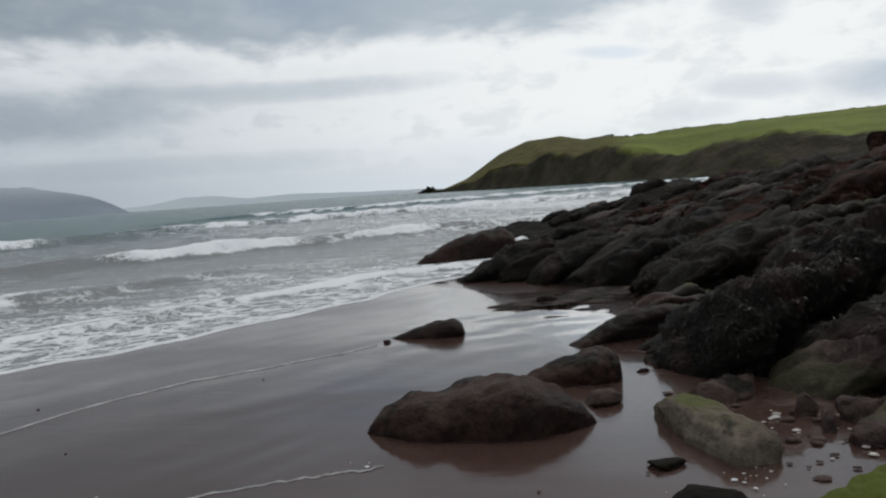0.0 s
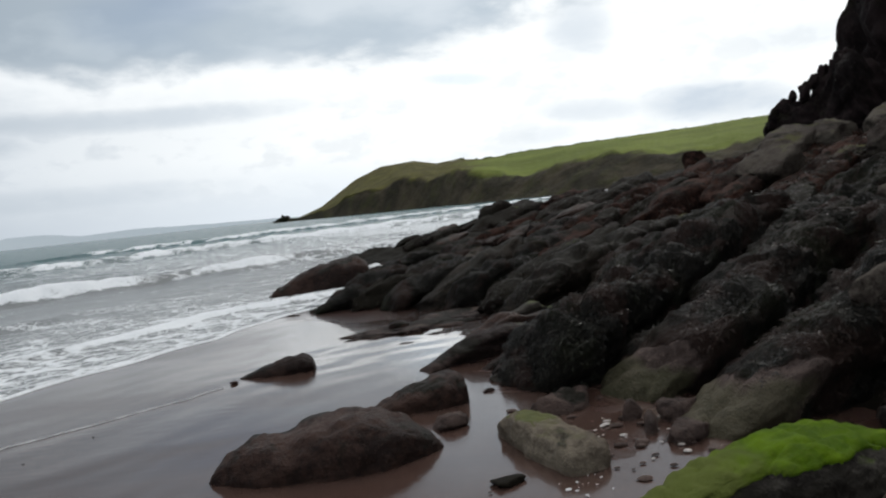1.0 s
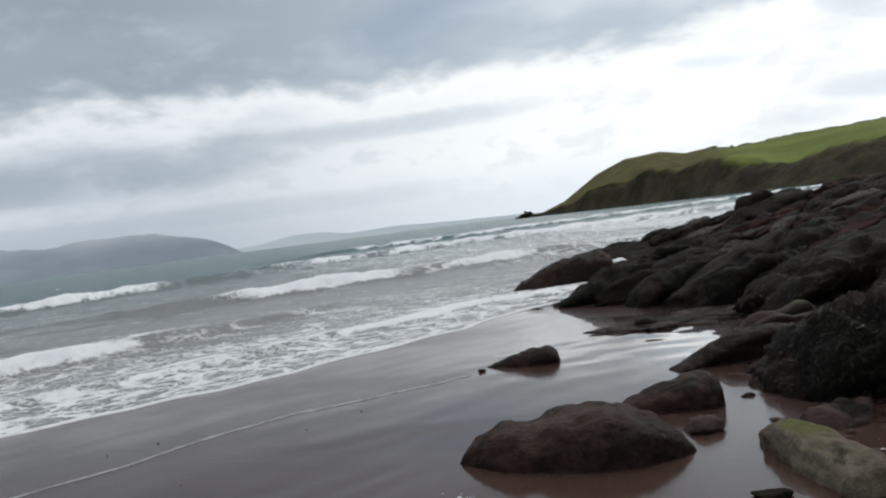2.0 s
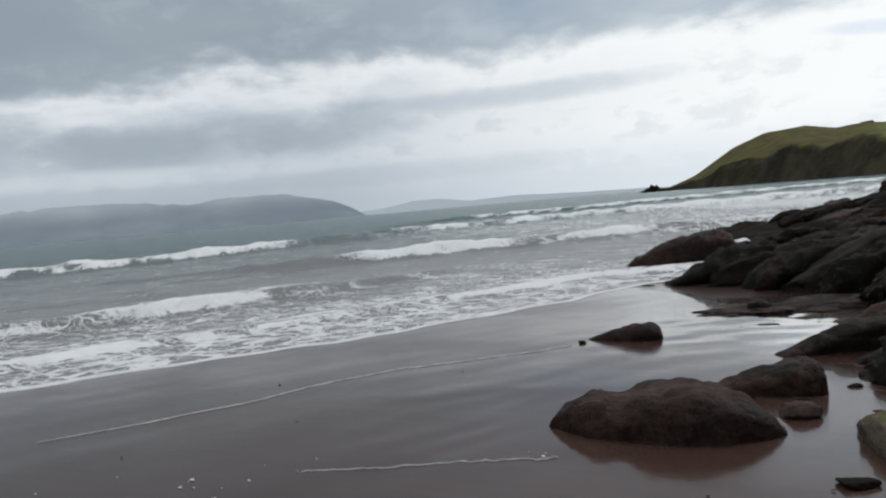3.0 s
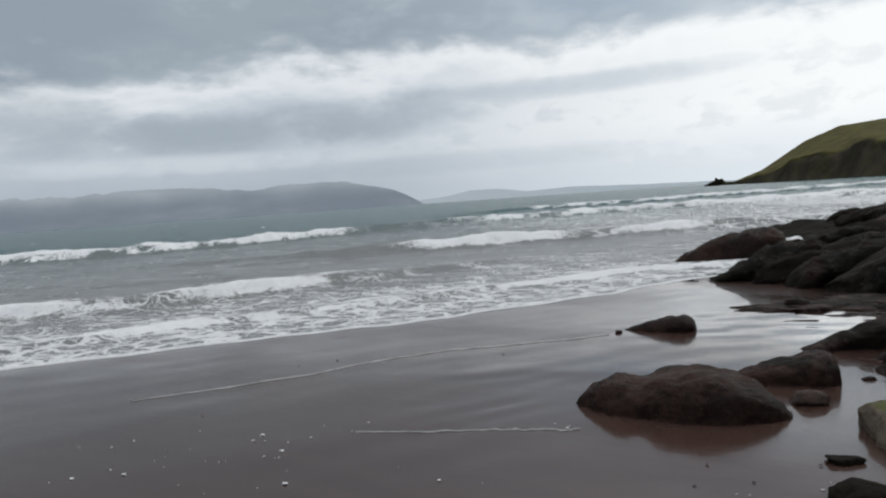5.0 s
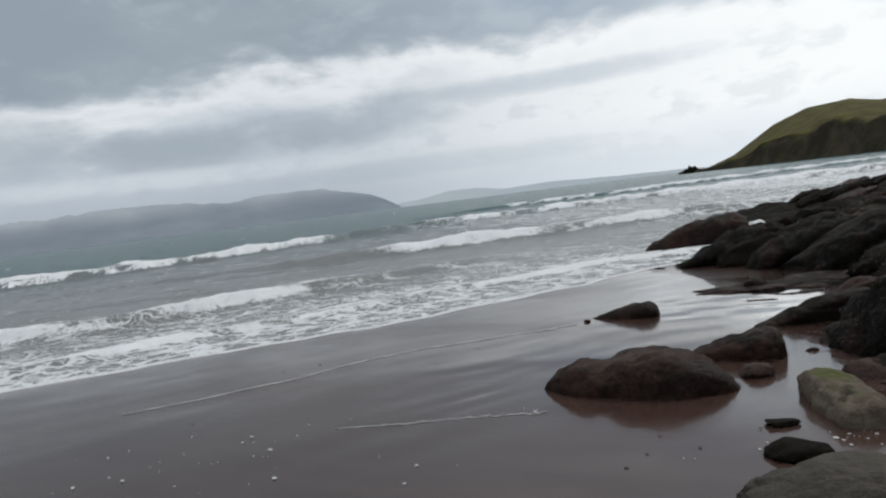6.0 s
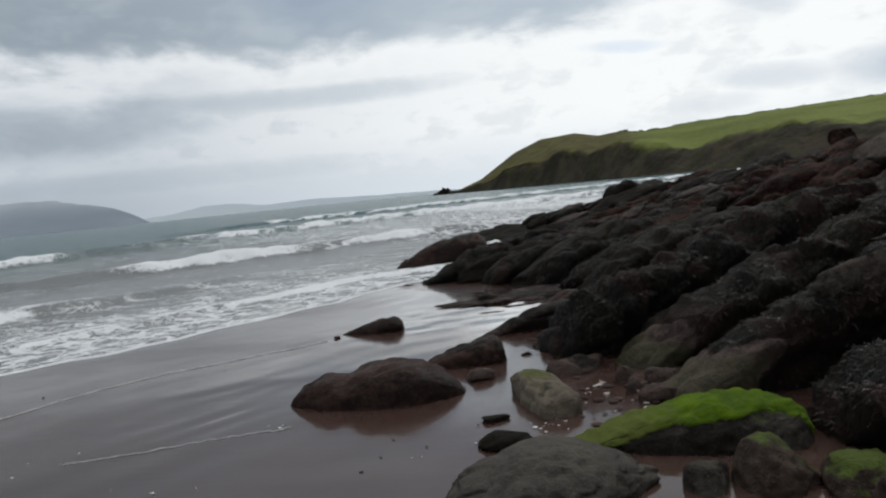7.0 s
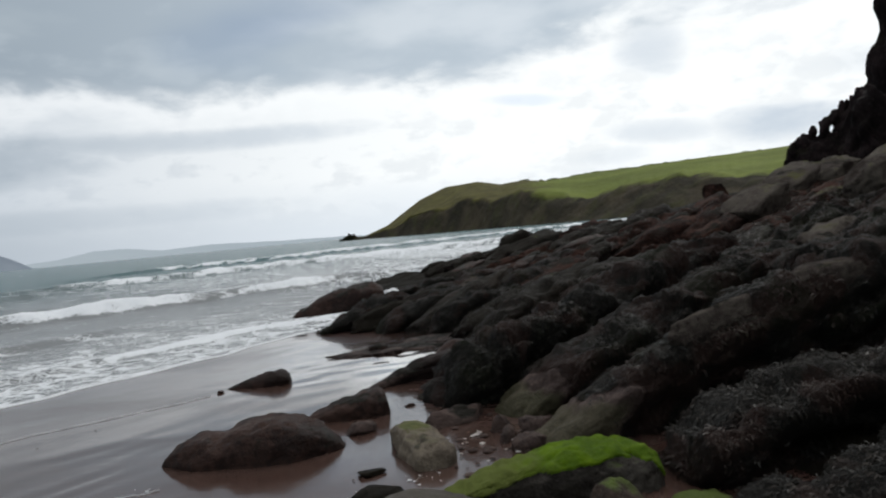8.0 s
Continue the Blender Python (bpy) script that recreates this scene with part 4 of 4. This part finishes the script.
# the ridges of the outcrop: x, y, foot, length, width, height, turn, rise, weed, head, material
RIDGES = "weedy ridges of the outcrop"
WEEDY_LABEL = "dark rock ridge hung with wet brown seaweed"
BARE_LABEL = "bare reddish-brown ridge of wet rock"
PALE_LABEL = "pale grey weathered slab on the outcrop"
ridges = (
    (1.50, 4.76, -0.05, 6.5, 1.05, 0.63, 45, 7, 0.8, 0.8, 1.75, ROCK_RIDGE),
    (2.06, 4.26, -0.05, 5.5, 1.05, 0.55, 36, 9, 0.8, 1.0, 1.4, ROCK_RIDGE),
    (2.20, 3.46, -0.05, 5.0, 1.05, 0.54, 21, 12, 0.8, 1.85, 1.15, ROCK_RIDGE),
    (2.94, 2.68, -0.05, 4.2, 0.9, 0.40, 13, 10, 0.8, 0.3, 2.2, ROCK_RIDGE),
    (3.04, 1.86, -0.05, 4.0, 0.85, 0.36, 6, 11, 0.7, 0.5, 2.0, ROCK_RIDGE),
    (1.75, 8.05, -0.05, 5.0, 0.90, 0.46, 37, 8, 0.45, 1.2, 1.8, ROCK_LICHEN),
    (2.90, 7.50, 0.10, 4.5, 0.75, 0.50, 41, 9, 0.6, 1.0, 1.8, ROCK_RIDGE),
    (-1.10, 10.35, -0.10, 4.8, 1.10, 0.46, 34, 4, 0.5, 2.4, 1.6, ROCK_RIDGE),
    (0.30, 9.75, -0.10, 4.2, 0.95, 0.50, 38, 5, 0.6, 1.5, 1.8, ROCK_RIDGE),
    (1.15, 9.15, -0.05, 4.0, 0.85, 0.46, 38, 8, 0.5, 1.4, 1.8, ROCK_RIDGE),
    (0.75, 13.6, -0.05, 5.2, 1.2, 0.46, 30, 6, 0.5, 2.2, 1.6, ROCK_RIDGE),
    (1.30, 15.4, 0.00, 5.5, 1.3, 0.50, 28, 7, 0.4, 2.0, 1.6, ROCK_RIDGE),
    (1.20, 11.4, 0.02, 5.0, 1.1, 0.42, 37, 8, 0.5, 2.0, 1.6, ROCK_RIDGE),
    (4.40, 10.7, 0.30, 6.5, 1.1, 0.55, 43, 11, 0.4, 1.2, 1.8, ROCK_UPPER),
    (3.30, 12.2, 0.25, 6.5, 1.2, 0.50, 38, 10, 0.4, 1.5, 1.8, ROCK_UPPER),
    (4.20, 6.30, 0.25, 5.5, 1.0, 0.60, 40, 10, 0.6, 1.0, 1.8, ROCK_RIDGE),
    (4.30, 5.10, 0.35, 5.0, 0.9, 0.52, 30, 10, 0.6, 1.0, 1.8, ROCK_RIDGE),
    (4.50, 3.95, 0.40, 4.5, 0.9, 0.52, 20, 12, 0.6, 1.0, 1.8, ROCK_RIDGE),
    (5.60, 8.80, 0.50, 6.0, 1.1, 0.55, 42, 11, 0.4, 1.2, 1.8, ROCK_UPPER),
    (6.40, 7.20, 0.65, 6.0, 1.2, 0.60, 38, 11, 0.4, 1.2, 1.8, ROCK_RIDGE),
    (6.60, 5.40, 0.75, 5.0, 1.2, 0.60, 28, 12, 0.4, 1.2, 1.8, ROCK_RIDGE),
    (7.60, 12.4, 0.85, 6.0, 1.3, 0.55, 44, 10, 0.2, 1.5, 1.8, ROCK_UPPER),
    (6.60, 14.6, 0.70, 6.0, 1.4, 0.50, 40, 10, 0.2, 1.5, 1.8, ROCK_UPPER),
    (-0.30, 11.7, -0.12, 5.0, 1.0, 0.36, 33, 5, 0.5, 2.2, 1.6, ROCK_RIDGE),
    (0.10, 12.6, -0.10, 5.0, 1.0, 0.36, 32, 5, 0.4, 2.2, 1.6, ROCK_RIDGE),
    (2.20, 14.1, 0.12, 5.0, 1.1, 0.36, 34, 7, 0.4, 2.0, 1.6, ROCK_RIDGE),
    (-0.70, 14.9, -0.12, 5.0, 1.1, 0.34, 28, 5, 0.4, 2.2, 1.6, ROCK_RIDGE),
    (3.00, 16.2, 0.30, 5.0, 1.2, 0.36, 32, 8, 0.3, 2.0, 1.6, ROCK_UPPER),
    (5.00, 14.2, 0.55, 5.0, 1.2, 0.40, 38, 9, 0.2, 1.8, 1.6, ROCK_UPPER),
    (8.40, 10.2, 1.00, 6.0, 1.4, 0.60, 44, 11, 0.2, 1.2, 1.8, ROCK_RIDGE),
)
for n, (x, y, z, long, wide, high, turn, rise, weed, blunt, ramp, mat) in enumerate(ridges):
    ridge(x, y, z, long, wide, high, turn, rise, 100 + n, mat, WEEDY_LABEL if mat in (ROCK_RIDGE, ROCK_LICHEN) else BARE_LABEL, weed, blunt, RIDGES,
          cells=0.034 if y < 6.4 else 0.05, ramp=ramp, bare={1: 0.50, 2: 0.72}.get(n, 0.02))
    if mat is ROCK_LICHEN:
        cushion(bpy.data.objects["ridge_rock.%03d" % n], "lichen_patch", LICHEN, "yellow-green lichen patch", lambda c, n, r: (c.x - 1.35) ** 2 + (2.2 * c.y) ** 2 < 0.10 + r and n.z > 0.3, 0.004)

shaped_rock("boulder", -2.12, 13.62, -0.12, 14, 119, ROCK_BROWN, "smooth dark rock at the water's edge",
            (0.0, 0.15, 0.55, 1.0, 1.5, 1.95, 2.12, 2.2), (0.0, 0.14, 0.36, 0.55, 0.66, 0.66, 0.55, 0.0), (0.05, 0.18, 0.34, 0.45, 0.5, 0.45, 0.4, 0.2), (0.05, 0.2, 0.4, 0.5, 0.55, 0.5, 0.4, 0.2), square=0.75, lumps=0.07, cells=0.04)
rock("stone", 0.12, 14.2, -0.1, (0.55, 0.45, 0.40), 25, 120, ROCK_DARK, "small dark rock in the surf", cuts=8)
rock("boulder", 3.50, 18.5, 0.40, (1.4, 1.1, 0.88), 30, 122, ROCK_DARK, "dark hump of rock on the skyline of the outcrop", cuts=7)
rock("boulder", 9.40, 19.0, 1.75, (0.8, 0.6, 0.42), 30, 124, ROCK_UPPER, "dark block of rock on the skyline of the outcrop", cuts=12)

splash = new("foam_patch", rock_mesh("foam_patch", (0.9, 0.5, 0.34), 121, FOAM, fine=4, cuts=9, box=0.5, lumps=0.3))
splash.matrix_basis = pose(0.0, 14.85, -0.10, 0, 0, 12)
tagged(splash, "white foam thrown up between dark shore rocks", "foam")

# smaller rocks that crowd the slope between the ridges
SCREE = "smaller rocks on the slope"
picker = random.Random(7)
placed = []
count = 0
while count < 95:
    y = picker.uniform(2.0, 19.0)
    s = (3.8 if y < 9 else 1.5) + 9 * picker.random() ** 1.2
    x = float(np.interp(y, FOOT_Y, FOOT_X)) + s
    size = picker.uniform(0.4, 0.85) * (0.75 + 0.06 * y)
    if y > 11 and s < 6.5:
        size *= 0.5
    if x > 0.62 * y + 6 or (y > 11 and s < 4.0) or any(math.hypot(x - a, y - b) < 0.5 * size for a, b in placed):
        continue
    placed.append((x, y))
    turn = 8 + 36 * min(1, max(0, (y - 2.5) / 4)) + picker.uniform(-12, 12)
    mat = picker.choices((ROCK_DARK, ROCK_UPPER, ROCK_LICHEN, ROCK_PALE, ROCK_BROWN), (6, 4 if s > 3 else 1, 0.8, 0.35 if s > 5 else 0.1, 1.0))[0]
    label = {ROCK_DARK: WEEDY_LABEL, ROCK_LICHEN: "dark rock with yellow-green lichen on top", ROCK_PALE: PALE_LABEL}.get(mat, BARE_LABEL)
    rock("slope_rock", x, y, on_slope(x, y) + (0.06 if y < 9 else -0.06 if y < 13 else -0.24) * size, (2.4 * size, 0.66 * size, 0.34 * size), turn, 300 + count, mat, label,
         rise=picker.uniform(8, 16), roll=picker.uniform(-14, 6), weed=0.5 if mat is ROCK_DARK else 0.0, group=SCREE, fine=4, cuts=5, lumps=0.22, strata=0.08, facet=0.11)
    count += 1


# pale slabs high on the slope
rock("slab", 4.50, 3.92, 0.87, (0.85, 0.36, 0.18), 14, 65, ROCK_PALE, PALE_LABEL, rise=6, box=0.5, cuts=7, lumps=0.06)
rock("slab", 3.66, 3.64, 0.70, (1.0, 0.15, 0.15), 24, 66, ROCK_PALE, "narrow pale strip of bare rock among weed", rise=10, box=0.4, cuts=7, lumps=0.08)
for x, y, size, turn, seed in ((8.8, 10.3, (1.2, 0.7, 0.4), 42, 67), (9.4, 14.4, (2.4, 1.0, 0.34), 40, 61), (10.6, 14.8, (2.2, 1.0, 0.38), 44, 62), (11.2, 13.4, (2.0, 0.9, 0.36), 40, 68), (7.2, 11.3, (1.6, 0.9, 0.45), 40, 63), (6.2, 6.6, (1.2, 0.6, 0.35), 32, 64)):
    rock("slab", x, y, on_slope(x, y) + (0.32 if seed == 67 else 0.15), size, turn, seed, ROCK_PALE, PALE_LABEL, rise=14, roll=8, box=0.7, cuts=5, lumps=0.06, facet=0.08)


# ---- cliff ----
CLIFF = "dark craggy cliff closing the beach"
# third to fifth are added unseen beside and behind the camera, shading near rocks
for n, (x, y, z, size, turn, lean) in enumerate((
        (18.9, 19.5, 1.5, (7.0, 6.0, 9.5), 20, 6), (19.5, 14.5, 1.0, (9.0, 7.0, 11.0), 70, 0), (17.5, 8.0, 0.5, (9.5, 6.0, 10.0), 80, 3),
        (15.0, 0.0, 0.3, (10.0, 6.0, 10.0), 85, -2), (13.0, -9.0, 0.0, (11.0, 6.0, 10.0), 95, 0), (13.9, 17.9, 1.9, (3.6, 2.4, 2.2), 30, 20),
        (12.2, 18.2, 1.9, (2.6, 1.8, 1.2), 30, 14))):
    rock("cliff_rock", x, y, z, size, turn, 500 + n, ROCK_CLIFF, "dark jagged sea cliff of layered rock", rise=lean, group=CLIFF, fine=6 if n == 0 else 5, cuts=14, lumps=0.18, strata=0.14, jag=0.22, facet=0.15)
for n in range(13):
    f = n / 12
    x, y = 11.1 + 2.35 * f, 18.0 + picker.uniform(-0.2, 0.2)
    rock("spire", x, y, 2.66 + 1.60 * f, (picker.uniform(0.16, 0.28), picker.uniform(0.2, 0.4), 0.20 + picker.uniform(0, 0.18)), picker.uniform(0, 60), 540 + n, ROCK_CLIFF, "small jagged rock tooth on the cliff edge",
         rise=-picker.uniform(5, 25), group="rock teeth", fine=3, cuts=14, lumps=0.3, jag=0.2)


# ---- headland ----
# tangent of the bearing; height of the skyline, of the bluff's edge; distances of shore and skyline
HEAD_A = (-0.170, -0.150, -0.135, -0.10, -0.05, -0.01, 0.037, 0.071, 0.101, 0.137, 0.195, 0.28, 0.45, 0.58, 1.3)
HEAD_SKY = (-0.003, 0.0008, 0.0005, 0.0131, 0.0452, 0.0606, 0.0636, 0.0563, 0.059, 0.0556, 0.0595, 0.0625, 0.0686, 0.0752, 0.085)
HEAD_EDGE = (-0.003, 0.0, 0.0, 0.009, 0.026, 0.037, 0.043, 0.043, 0.044, 0.042, 0.028, 0.044, 0.046, 0.05, 0.05)
HEAD_NEAR = (430, 420, 400, 350, 315, 300, 280, 258, 238, 220, 200, 175, 150, 130, 100)
HEAD_FAR = (440, 432, 425, 430, 425, 420, 415, 405, 400, 390, 380, 370, 360, 350, 300)


def build_headland():
    tops = np.unique(np.concatenate([np.linspace(-0.17, 0.62, 230), np.linspace(0.62, 1.3, 40)]))
    head = tagged(new("headland"), "green pasture headland above dark sea bluffs", "headland", kind="structure")

    def sheet(name, rows, mat, label, span=(-9, 9)):
        verts, turfs = [], []
        arc = [a for a in tops if span[0] <= a <= span[1]]
        for a in arc:
            sky, edge = np.interp(a, HEAD_A, HEAD_SKY), np.interp(a, HEAD_A, HEAD_EDGE)
            edge *= 1 + 0.14 * noise.fractal(Vector((a * 22, 0, 0)), 1, 2, 4)
            y0, y2 = np.interp(a, HEAD_A, HEAD_NEAR), np.interp(a, HEAD_A, HEAD_FAR)
            y1 = y0 + 0.14 * (y2 - y0)
            for r in rows:
                if r <= 1:
                    y, z = y0 + (y1 - y0) * r, -2 + (3.5 + y1 * edge) * smooth(r, -0.25, 1.0)
                elif r <= 2:
                    f = r - 1
                    y, z = y1 + (y2 - y1) * f, (1.5 + y1 * edge) + (y2 * sky - y1 * edge) * (0.35 * f + 0.65 * smooth(f, 0, 1) if f < 1 else 1)
                else:
                    y, z = y2 + 70 * (r - 2), 1.5 + y2 * sky - 26 * (r - 2) ** 2
                x = 0.6 + a * y
                rough = 1.0 - 0.78 * float(smooth(r, 1.0, 1.3))
                w = noise.fractal(Vector((x * 0.03, y * 0.03, r)), 1, 2, 5)
                z += rough * 3.0 * w * min(1, max(0.0, 0.25 + r)) * min(1, (edge + 0.004) * 40) * (1 if r < 1.95 else 0.3)
                y += (rough * 9 * noise.noise(Vector((x * 0.02, z * 0.03, 7))) + 6 * abs(noise.noise(Vector((x * 0.05, z * 0.05, 3)))) * (1 - r)) * float(smooth(1 - r, 0, 0.3))
                verts.append((x, y, z))
                turfs.append((float(smooth(r, 0.25, 1.35)), float(smooth(a, 0.02, 0.24)), 0.0, 1.0))
        ob = mesh_object(name, verts, grid_faces(len(arc), len(rows)), mat, head)
        tint = ob.data.color_attributes.new("turf", "FLOAT_COLOR", "POINT")
        tint.data.foreach_set("color", np.array(turfs, np.float32).ravel())
        return tagged(ob, label)

    sheet("cliff_face", list(np.linspace(-0.1, 1.0, 26)), HEADLAND, "dark scrubby sea bluff")
    turf = list(np.linspace(1.0, 2.0, 26)) + [2.2, 2.6, 3.0]
    sheet("pasture", turf, HEADLAND, "green pasture, olive rough grazing on the point")
    # low scrub along the skyline
    rnd = random.Random(5)
    for _ in range(46):
        a = rnd.uniform(0.10, 0.62)
        y = np.interp(a, HEAD_A, HEAD_FAR) * rnd.uniform(0.985, 1.0)
        z = 1.5 + y * np.interp(a, HEAD_A, HEAD_SKY)
        bm = bmesh.new()
        bmesh.ops.create_icosphere(bm, subdivisions=2, radius=1)
        w, h = rnd.uniform(1.2, 4.0), rnd.uniform(0.5, 1.1)
        for v in bm.verts:
            v.co *= 1 + 0.5 * noise.noise(v.co * 2 + Vector((a * 99, 0, 0)))
            v.co = Vector((v.co.x * w, v.co.y * w * 0.6, v.co.z * h)) + Vector((0.6 + a * y, y, z - 0.2))
        part("shrub", bm, SHRUB, head)
    # the islet off the point
    for n, (a, y, w, h) in enumerate(((-0.156, 425, 4.5, 3.6), (-0.166, 428, 3.2, 1.0))):
        bm = bmesh.new()
        bmesh.ops.create_icosphere(bm, subdivisions=3, radius=1)
        for v in bm.verts:
            v.co *= 1 + 0.4 * noise.fractal(v.co * 2 + Vector((n * 9, 0, 0)), 1, 2, 3)
            v.co = Vector((v.co.x * w, v.co.y * w * 0.6, v.co.z * h)) + Vector((0.6 + a * y, y, 0.2))
        part("islet", bm, BLUFF, head, "small dark skerry off the point")


build_headland()


# ---- far hills across the bay ----
def build_hills(name, bearing, height, reach, mat, label, seed):
    tops = np.linspace(bearing[0], bearing[-1], 160)
    verts = []
    for a in tops:
        ray = reach / math.sqrt(1 + a * a)
        h = np.interp(a, bearing, height) * ray + 1.5
        h += (0.035 * h + 6) * noise.fractal(Vector((a * 9, seed, 0)), 0.9, 2, 5)
        for f in np.linspace(0, 1, 14):
            y = ray * (1 + 0.12 * f)
            z = -20 + (h + 20) * smooth(f, -0.02, 1.05) + 0.10 * h * f * (1 - f) * noise.fractal(Vector((a * 14, f * 4, seed)), 1, 2, 4)
            verts.append((a * y * (1 / (1 + 0.12 * f)), y, z))
    ob = mesh_object(name, verts, grid_faces(len(tops), 14), mat)
    return tagged(ob, label, "hills", kind="structure")


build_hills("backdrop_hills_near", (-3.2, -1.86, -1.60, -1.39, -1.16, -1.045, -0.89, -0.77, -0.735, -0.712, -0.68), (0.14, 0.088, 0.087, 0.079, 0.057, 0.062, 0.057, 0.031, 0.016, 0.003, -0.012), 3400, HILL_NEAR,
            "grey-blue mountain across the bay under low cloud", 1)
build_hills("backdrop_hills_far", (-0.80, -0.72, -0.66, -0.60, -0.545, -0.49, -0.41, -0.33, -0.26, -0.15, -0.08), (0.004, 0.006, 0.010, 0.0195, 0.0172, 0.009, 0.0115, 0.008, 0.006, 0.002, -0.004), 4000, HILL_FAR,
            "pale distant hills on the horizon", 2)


# ---- small things on the sand ----
def scatter(name, label, category, mat, spots, seed, flat=0.35, kind="stuff"):
    """Many small bits lying on the sand as one object."""
    rnd = random.Random(seed)
    verts, faces = [], []
    for x, y, r in spots:
        z = float(sand_height(np.float64(x), np.float64(y)))
        turn, n = rnd.uniform(0, 6.28), 7
        k = len(verts)
        for ring, lift in ((1.0, -0.1), (0.95, 0.5), (0.55, 1.0)):
            for i in range(n):
                a = turn + i * 6.283 / n
                q = r * ring * rnd.uniform(0.75, 1.2)
                verts.append((x + q * math.cos(a) * 1.3, y + q * math.sin(a) * 0.8, z + lift * r * flat))
        verts.append((x, y, z + 1.1 * r * flat))
        for ring in range(2):
            for i in range(n):
                b, c = k + ring * n + i, k + ring * n + (i + 1) % n
                faces.append((b, c, c + n, b + n))
        for i in range(n):
            faces.append((k + 2 * n + i, k + 2 * n + (i + 1) % n, k + 3 * n))
    return tagged(mesh_object(name, verts, faces, mat), label, category, kind=kind)


rnd = random.Random(31)
bits = []
for cx, cy, wide, deep, n in ((-2.2, 2.05, 0.9, 0.6, 26), (-2.9, 1.7, 0.7, 0.4, 8), (-1.0, 2.1, 0.6, 0.3, 3), (0.9, 2.55, 0.3, 0.25, 4), (1.42, 2.92, 0.16, 0.14, 16), (-0.5, 3.2, 0.25, 0.1, 3)):
    for _ in range(n):
        bits.append((rnd.gauss(cx, wide * 0.5), rnd.gauss(cy, deep * 0.6), 0.003 + 0.012 * rnd.random() ** 3))
scatter("foam_flecks", "white foam flecks left on wet sand", "foam", FOAM, bits, 41)
bits = [(rnd.gauss(1.78, 0.20), rnd.gauss(3.45, 0.28), 0.007 + 0.017 * rnd.random() ** 2) for _ in range(32)]
scatter("shell_pieces", "pale broken shells and pebbles among the rocks", "shells", SHELL, bits, 42)
bits = [(rnd.gauss(1.85, 0.35), rnd.gauss(3.6, 0.5), 0.01 + 0.03 * rnd.random() ** 2) for _ in range(60)] + [(rnd.uniform(-4, 1), rnd.uniform(2.2, 5), 0.006 + 0.008 * rnd.random()) for _ in range(14)]
scatter("pebbles", "small dark pebbles strewn on wet sand", "pebbles", PEBBLE, bits, 43)


def foam_thread(points, width, seed):
    """A thin broken line of foam that a spent wave left."""
    verts, faces = [], []
    steps = 420
    px, py = [p[0] for p in points], [p[1] for p in points]
    t = np.linspace(0, len(points) - 1, steps)
    xs, ys = np.interp(t, range(len(points)), px), np.interp(t, range(len(points)), py)
    for i, (x, y) in enumerate(zip(xs, ys)):
        ebb = noise.fractal(Vector((i * 0.07, seed, 0)), 1, 2, 4)
        w = width * max(0.16, 0.5 + 1.1 * ebb) * min(1.0, i / 60, (steps - 1 - i) / 20)
        y += 0.030 * noise.fractal(Vector((i * 0.03, seed, 5)), 1, 2, 4)
        z = float(sand_height(np.float64(x), np.float64(y)))
        verts += [(x + w * 0.4, y - w, z - 0.004), (x, y, z + 0.0035), (x - w * 0.4, y + w, z - 0.004)]
        if i and w > 0.0003:
            k = 3 * i
            faces += [(k - 3, k, k + 1, k - 2), (k - 2, k + 1, k + 2, k - 1)]
    return tagged(mesh_object("foam_line", verts, faces, SPENT_FOAM), "thin pale line of spent foam on wet sand", "foam")


foam_thread([(-1.85, 2.60), (-1.71, 2.66), (-1.28, 2.81), (-0.96, 2.96), (-0.65, 3.07), (-0.4, 3.15)], 0.0045, 1)
foam_thread([(-4.3, 2.6), (-3.75, 3.2), (-3.25, 3.85), (-2.95, 4.45), (-2.5, 5.0), (-1.85, 5.45), (-1.35, 5.85), (-1.12, 6.1)], 0.011, 2)
